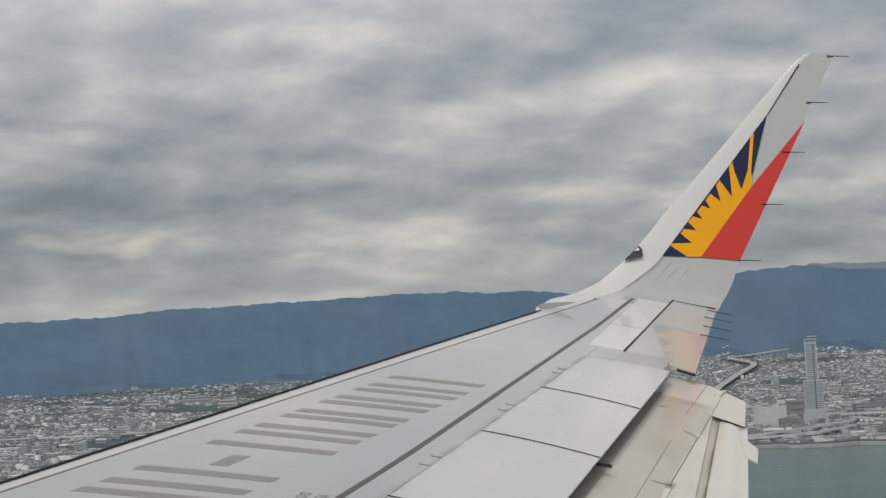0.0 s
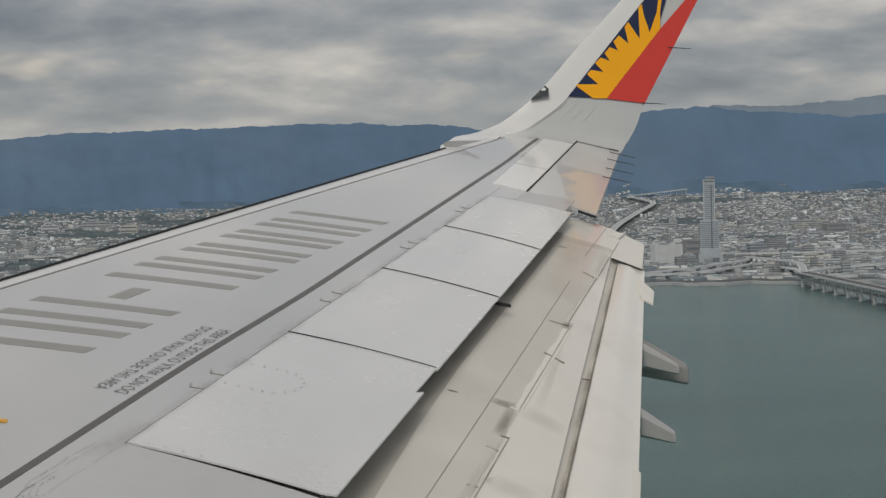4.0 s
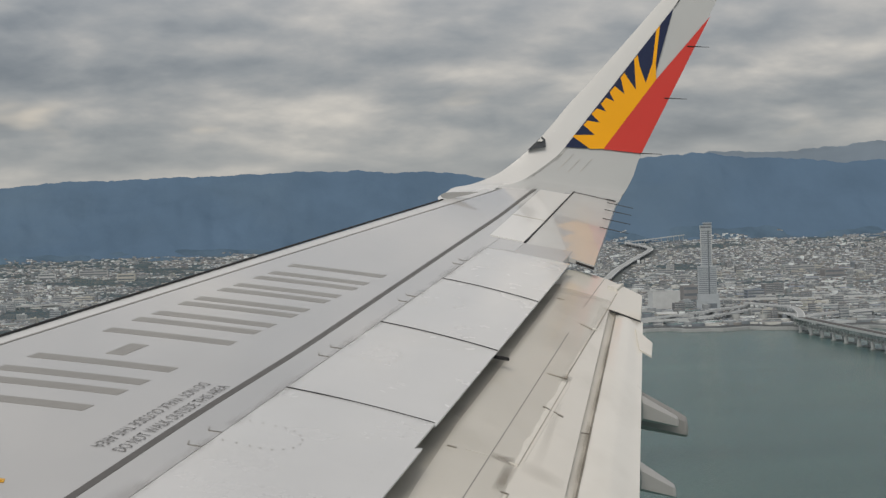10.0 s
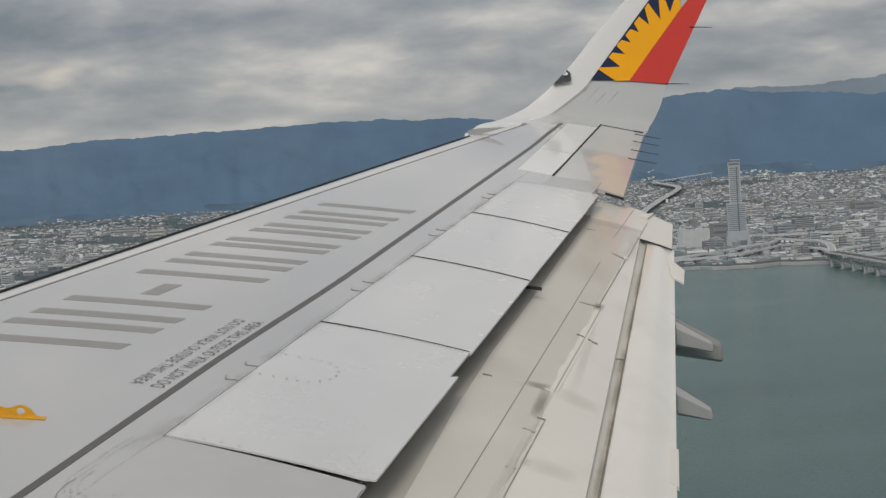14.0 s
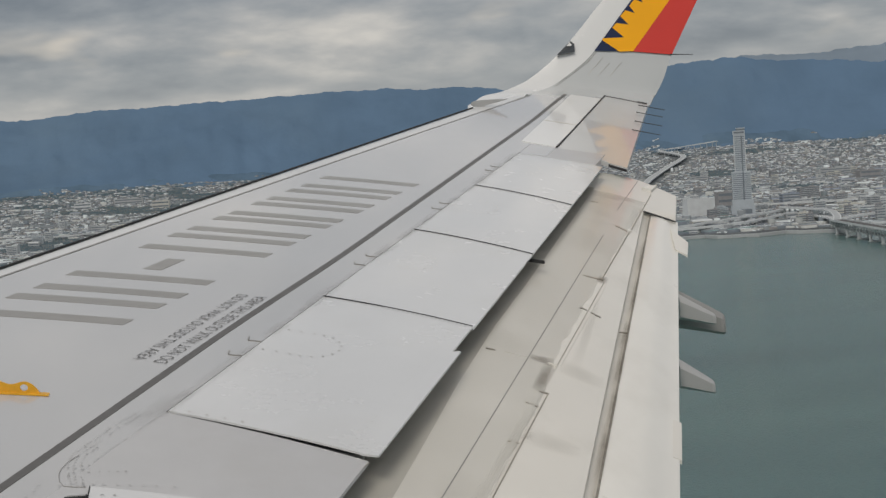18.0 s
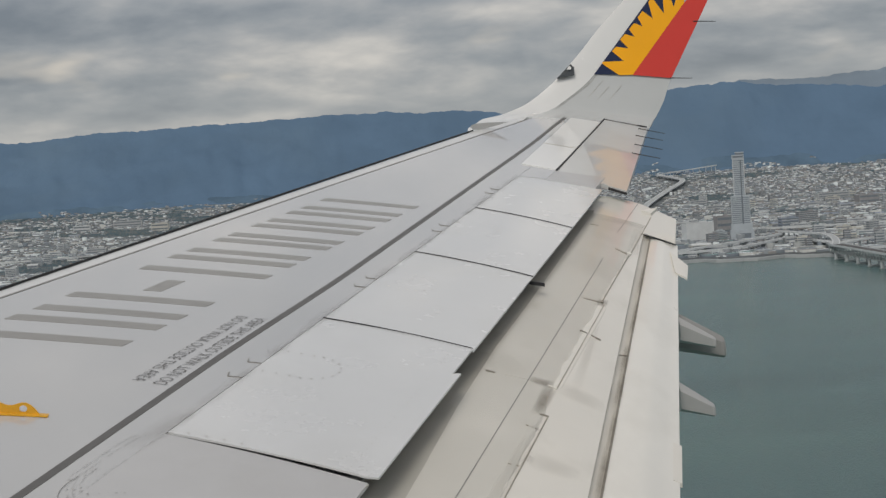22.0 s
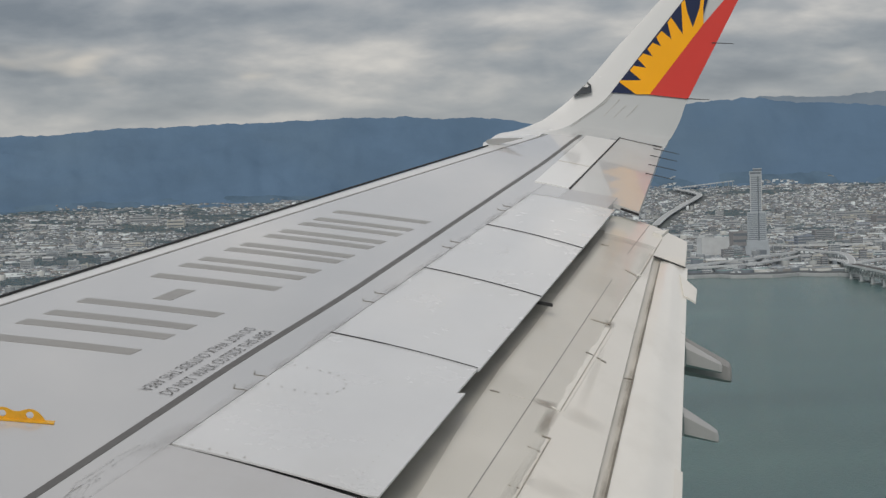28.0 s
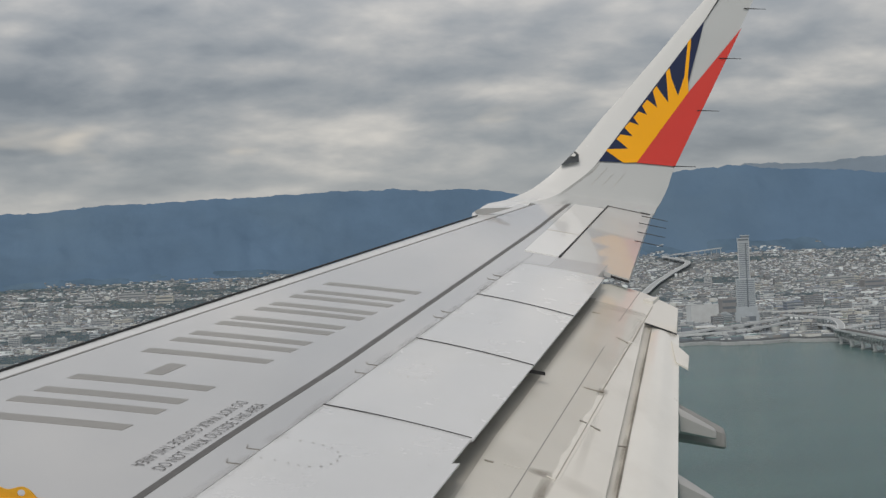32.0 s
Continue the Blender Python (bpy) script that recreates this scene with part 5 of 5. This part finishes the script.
# tower by the shore
def tower(x, y, z, turn):
    t = tagged(new("tower"), "tall slim grey office tower by the shore", "tower")
    t.location, t.rotation_euler = (x, y, z), (0, 0, turn)
    boxes("podium", [(0, 0, 0, 29, 22, 14, 0)], TOWERMAT, t)
    boxes("podium_step", [(0, 0, 14, 26, 20, 7.5, 0)], TOWERMAT, t)
    boxes("lower_shaft", [(-0.6, 0, 21.5, 23, 17, 35, 0)], TOWERMAT, t)
    boxes("upper_shaft", [(-1, 0, 56.5, 14, 12, 46, 0)], TOWERMAT, t)
    boxes("crown", [(-1.2, 0, 102.5, 14.6, 12.5, 5, 0)], TOWERMAT, t)
    boxes("roof_frame", [(1, 0, 107.5, 10, 12, 2.2, 0)], GLASSDARK, t)
    boxes("roof_slab", [(1, 0, 109.7, 11, 13, 1.2, 0)], TOWERMAT, t)
    for k in range(14):
        boxes("window_band", [(-0.6, -8.6, 22.5 + k * 2.4, 21, 0.2, 0.8, 0)], GLASSDARK, t)
    for k in range(17):
        boxes("window_band", [(-1, -6.05, 58 + k * 2.6, 12.6, 0.2, 0.8, 0)], GLASSDARK, t)
    for k in range(14):
        boxes("side_window_band", [(-12.15, 0, 22.5 + k * 2.4, 0.2, 15.5, 0.9, 0)], GLASSDARK, t)
    for k in range(17):
        boxes("side_window_band", [(-8.05, 0, 58 + k * 2.6, 0.2, 10.8, 1.0, 0)], GLASSDARK, t)
    boxes("dark_strip", [(1.6, -8.75, 21.5, 1.8, 0.3, 35, 0)], GLASSDARK, t, "dark glazed strip up the shaft")
    boxes("dark_strip", [(1.6, -6.2, 57, 1.5, 0.3, 44, 0)], GLASSDARK, t, "dark glazed strip up the shaft")
    boxes("corner_fin", [(-7.6, -6.1, 56.5, 0.9, 0.5, 46, 0)], WHITEB, t, "pale corner fin")
    boxes("corner_fin", [(5.6, -6.1, 56.5, 0.9, 0.5, 46, 0)], WHITEB, t, "pale corner fin")
    boxes("lantern_band", [(-1.2, -6.35, 104, 12.5, 0.3, 2.2, 0)], GLASSDARK, t, "dark glazed band under the roof")
    boxes("podium_glass", [(4, -11.1, 2, 13, 0.3, 8, 0)], GLASSDARK, t)
    return t


TURN = 1.02  # bearing of the shore works about the tower


def block(az, d, sx, sy, h, mat, label, turn=0.0, bands=4, top=None, kind="flat"):
    """A single building: walls, roof with its plant, window bands on the two faces that look to sea."""
    x, y = polar(az, d)
    t = tagged(new("building"), label, "building")
    t.location, t.rotation_euler = (x, y, ground_z(d) - 0.5), (0, 0, turn)
    boxes("wall", [(0, 0, 0, sx, sy, h, 0)], mat, t)
    top = top or CONCRETE
    if kind == "vault":
        n, v, f = 10, [], []
        for xx in (-sx * 0.51, sx * 0.51):
            v += [(xx, -sy * 0.52 * math.cos(math.pi * i / n), h + sy * 0.16 * math.sin(math.pi * i / n)) for i in range(n + 1)]
        f = [(i, i + 1, n + 2 + i, n + 1 + i) for i in range(n)] + [tuple(range(n + 1)), tuple(range(2 * n + 1, n, -1)), (0, n + 1, 2 * n + 1, n)]
        link("roof", v, f, top, t)
    else:
        boxes("roof", [(0, 0, h, sx * 0.97, sy * 0.97, 0.5, 0)], top, t)
        boxes("parapet", [(0, -sy * 0.49, h, sx, sy * 0.03, 1.0, 0)], mat, t)
        boxes("plant_room", [(sx * 0.2, 0, h + 0.5, sx * 0.22, sy * 0.4, 1.9, 0)], mat, t)
    for k in range(bands):
        z0 = h * (k + 0.4) / bands
        boxes("window_band", [(0, -sy / 2 - 0.06, z0, sx * 0.92, 0.25, h / bands * 0.4, 0)], GLASSDARK, t)
        if kind == "flats":
            boxes("side_window_band", [(-sx / 2 - 0.06, 0, z0, 0.25, sy * 0.8, h / bands * 0.4, 0)], GLASSDARK, t)
            boxes("balcony", [(0, -sy / 2 - 0.35, z0 - h / bands * 0.22, sx * 0.94, 0.8, h / bands * 0.22, 0)], WHITEB, t)
    return t


BROWN = material("brown_cladding", (0.285, 0.285, 0.29), 0.8, vary=0.08, scale=0.2)
BLUEB = material("blue_grey_cladding", (0.26, 0.30, 0.36), 0.6, vary=0.08, scale=0.2)
WHITEB = material("white_rendered_wall", (0.56, 0.585, 0.595), 0.8, vary=0.06, scale=0.2)
CREAM = material("cream_cladding", (0.53, 0.525, 0.48), 0.8, vary=0.06, scale=0.2)
GREENR = material("green_sheet_roof", (0.20, 0.34, 0.32), 0.7, vary=0.08, scale=0.2)
tx, ty = polar(12.95 + TURN, 1845)
tower(tx, ty, ground_z(1845) - 2, -0.2)
block(11.26 + TURN, 1860, 36, 20, 23, DECK, "large pale windowless hall by the shore", 0.1, 0)
block(12.22 + TURN, 1985, 20, 16, 25, BROWN, "brown office block behind the tower", 0.1, 3)
block(14.71 + TURN, 2030, 24, 14, 16, BLUEB, "blue-glazed office block by the road", 0.1, kind="flats")
block(15.41 + TURN, 2175, 29, 14, 16, BROWN, "beige office block by the road", 0.1, 6, kind="flats")
block(15.15 + TURN, 1998, 24, 12, 9, WHITEB, "low white block beside the road", 0.1, 4)
block(10.9 + TURN, 1545, 14, 7, 5, WHITEB, "white ferry hall at the shore", 0.05, 2)
block(11.95 + TURN, 1550, 12, 7, 5, WHITEB, "white ferry hall at the shore", 0.05, 2)
block(11.42 + TURN, 1556, 20, 6, 3, CONCRETE, "grey ferry pier building at the shore", 0.05, 2)
block(17.64 + TURN, 2563, 35, 24, 15, BROWN, "large tan hall in the town", 0.05, 2)
block(17.80 + TURN, 1850, 12, 12, 15, CONCRETE, "grey apartment block near the bridge", 0.1, 6, kind="flats")
block(17.4, 2760, 60, 20, 9, CONCRETE, "long green-roofed hall in the town", 0.05, 2, GREENR)
block(-11.64, 3050, 34, 16, 13, WHITEB, "white hall on the town's edge", 0.1, 2)
block(-8.7, 2950, 34, 18, 14, CREAM, "cream warehouse on the town's edge", 0.05, 2)
block(-9.9, 3150, 60, 22, 11, CONCRETE, "long green-roofed hall on the town's edge", 0.05, 2, GREENR)
block(-5.55, 2900, 54, 22, 18, WHITEB, "large white hall with dark window rows", 0.08, 4)
block(-6.86, 2700, 34, 18, 9, CREAM, "low cream hall among houses", 0.05, 2, kind="vault")
brng = random.Random(21)
for k in range(150):
    right = k < 105
    baz = brng.uniform(9.2, 22) if right else brng.uniform(-18, -4)
    bdist = shore(baz) + 70 + (1300 * brng.random() ** 1.3 if right else brng.uniform(300, 1600))
    if abs(baz - 12.95 - TURN) < 0.7 and bdist < 1900 or np.hypot(*(road_pts - np.array(polar(baz, bdist))).T).min() < 45:
        continue
    turn = brng.uniform(-0.3, 0.3)
    pick = brng.random()
    if pick < 0.45:
        b = block(baz, bdist, brng.uniform(7, 16), brng.uniform(6, 9), brng.uniform(8, 15), brng.choice((CONCRETE, WHITEB, WHITEB, TOWERMAT, CREAM, BROWN)), "pale apartment block with balcony rows among town houses", turn, 5, kind="flats")
    elif pick < 0.87:
        b = block(baz, bdist, brng.uniform(14, 34), brng.uniform(9, 16), brng.uniform(4, 8), brng.choice((CONCRETE, WHITEB, CREAM, BLUEB)), "low flat-roofed hall among town houses", turn * 0.5, 2, brng.choice((CONCRETE, DECK, DECK, GREENR, BLUEB)))
    else:
        b = block(baz, bdist, brng.uniform(12, 26), brng.uniform(8, 14), brng.uniform(3, 5.5), brng.choice((CONCRETE, WHITEB, CREAM)), "warehouse with a pale curved roof among houses", turn * 0.5, 1, brng.choice((DECK, CONCRETE, BLUEB, BLUEB)), "vault")
    tagged(b, group="coastal town buildings")
block(-8.6, 3000, 30, 12, 12, CONCRETE, "pale building on the hillside", 0.0)

# bridge across the water
BA, BB = (Matrix.Rotation(radians(-TURN), 3, "Z") @ Vector(p) for p in ((418, 1420, -92), (404, 500, -92)))
bd = (BB - BA).normalized()
bn = Vector((-bd.y, bd.x, 0))
bridge = tagged(new("bridge"), "long double-deck truss road bridge on piers", "bridge")
ang = math.atan2(bd.y, bd.x)
L = (BB - BA).length
mid = (BA + BB) / 2
boxes("upper_deck", [(mid.x, mid.y, -92, L, 13, 1.0, ang)], ASPHALT, bridge)
boxes("lower_deck", [(mid.x, mid.y, -98.5, L, 11, 0.9, ang)], CONCRETE, bridge)
for sgn in (-1, 1):
    p = mid + bn * 6.6 * sgn
    boxes("parapet", [(p.x, p.y, -92, L, 0.5, 1.9, ang)], DECK, bridge)
seg = 9.0
for k in range(int(L / seg)):
    for sgn in (-1, 1):
        a0 = BA + bd * seg * k + bn * 6.0 * sgn
        a1 = a0 + bd * seg * 0.5
        a2 = a0 + bd * seg
        rod("brace", (a0.x, a0.y, -98), (a1.x, a1.y, -92), 0.28, 0.28, STEEL, bridge, sides=4)
        rod("brace", (a1.x, a1.y, -92), (a2.x, a2.y, -98), 0.28, 0.28, STEEL, bridge, sides=4)
for k in range(int(L / 36)):
    for sgn in (-1, 1):
        p = BA + bd * 36 * (k + 0.5) + bn * 4.5 * sgn
        boxes("pier", [(p.x, p.y, SEA_Z - 1, 2.0, 2.4, 8.0, ang)], DECK, bridge)
    p = BA + bd * 36 * (k + 0.5)
    boxes("pier_base", [(p.x, p.y, SEA_Z - 1, 3.5, 13, 2.0, ang)], CONCRETE, bridge)


# shore expressway on columns
def ribbon(name, pts, width, mat, z_thick, parent=None):
    v, f = [], []
    for i, p in enumerate(pts):
        p = Vector(p)
        t = (Vector(pts[min(i + 1, len(pts) - 1)]) - Vector(pts[max(i - 1, 0)]))
        t.z = 0
        s = Vector((-t.y, t.x, 0)).normalized() * width / 2
        v += [p + s, p - s, p - s - Vector((0, 0, z_thick)), p + s - Vector((0, 0, z_thick))]
    for i in range(len(pts) - 1):
        for j in range(4):
            f.append((i * 4 + j, i * 4 + (j + 1) % 4, i * 4 + 4 + (j + 1) % 4, i * 4 + 4 + j))
    f += [(0, 1, 2, 3), tuple(range(len(v) - 4, len(v)))]
    return link(name, v, f, mat, parent)


def viaduct(pts, width):
    vd = tagged(new("viaduct"), "pale concrete elevated road along the shore", "road")
    ribbon("deck", pts, width, DECK, 2.0, vd)
    ribbon("roadway", [(x, y, z + 0.1) for x, y, z in pts], width * 0.7, CONCRETE, 0.08, vd)
    for x, y, z in pts[::2]:
        g = max(SEA_Z, ground_z(math.hypot(x, y)) - 2)
        boxes("column", [(x, y, g, 1.6, 1.6, z - g - 1.0, 0)], DECK, vd)
    return vd


def curve(knots, z, n=8):
    """A smooth line through bearings and distances."""
    return [(*polar(az + TURN, d), z) for az, d in smooth_line(knots, n)]


viaduct(curve([(8.0, 1540), (10.15, 1562), (11.82, 1633), (13.19, 1714), (14.19, 1791), (14.47, 1836)], -95), 7)
viaduct(curve([(8.0, 1515), (10.14, 1533), (12.53, 1582), (13.61, 1647), (14.18, 1694), (14.61, 1731), (14.9, 1740)], -95.5), 7)
viaduct(curve([(14.4, 1828), (15.1, 1778), (15.9, 1731), (16.3, 1660), (16.45, 1560), (16.4, 1480)], -92.5), 8)
viaduct(curve([(14.74, 1623), (15.5, 1624), (16.1, 1590), (16.35, 1540), (16.4, 1480)], -93.5), 7)
viaduct(curve([(16.4, 1480), (16.9, 1560), (18.0, 1620), (20.5, 1680), (24, 1720)], -93), 9)
viaduct(motorway_line, 13)
# the inner road on columns that crosses the town along the coast
viaduct([(*polar(8 + 0.35 * i, 2010 + 30 * math.sin(i * 0.21)), ground_z(2010) + 6) for i in range(44)], 8)
viaduct([(*polar(-19 + 0.35 * i, 2330 + 25 * math.sin(i * 0.3)), ground_z(2330) + 5) for i in range(44)], 9)

# sea wall and beach
ribbon("sea_wall", [(*polar(-30 + 0.5 * i, shore(-30 + 0.5 * i) - 3), SEA_Z + 3.2) for i in range(118)], 5, CONCRETE, 4.0)
tagged(bpy.data.objects["sea_wall"], "grey concrete sea wall", "sea wall", kind="structure")
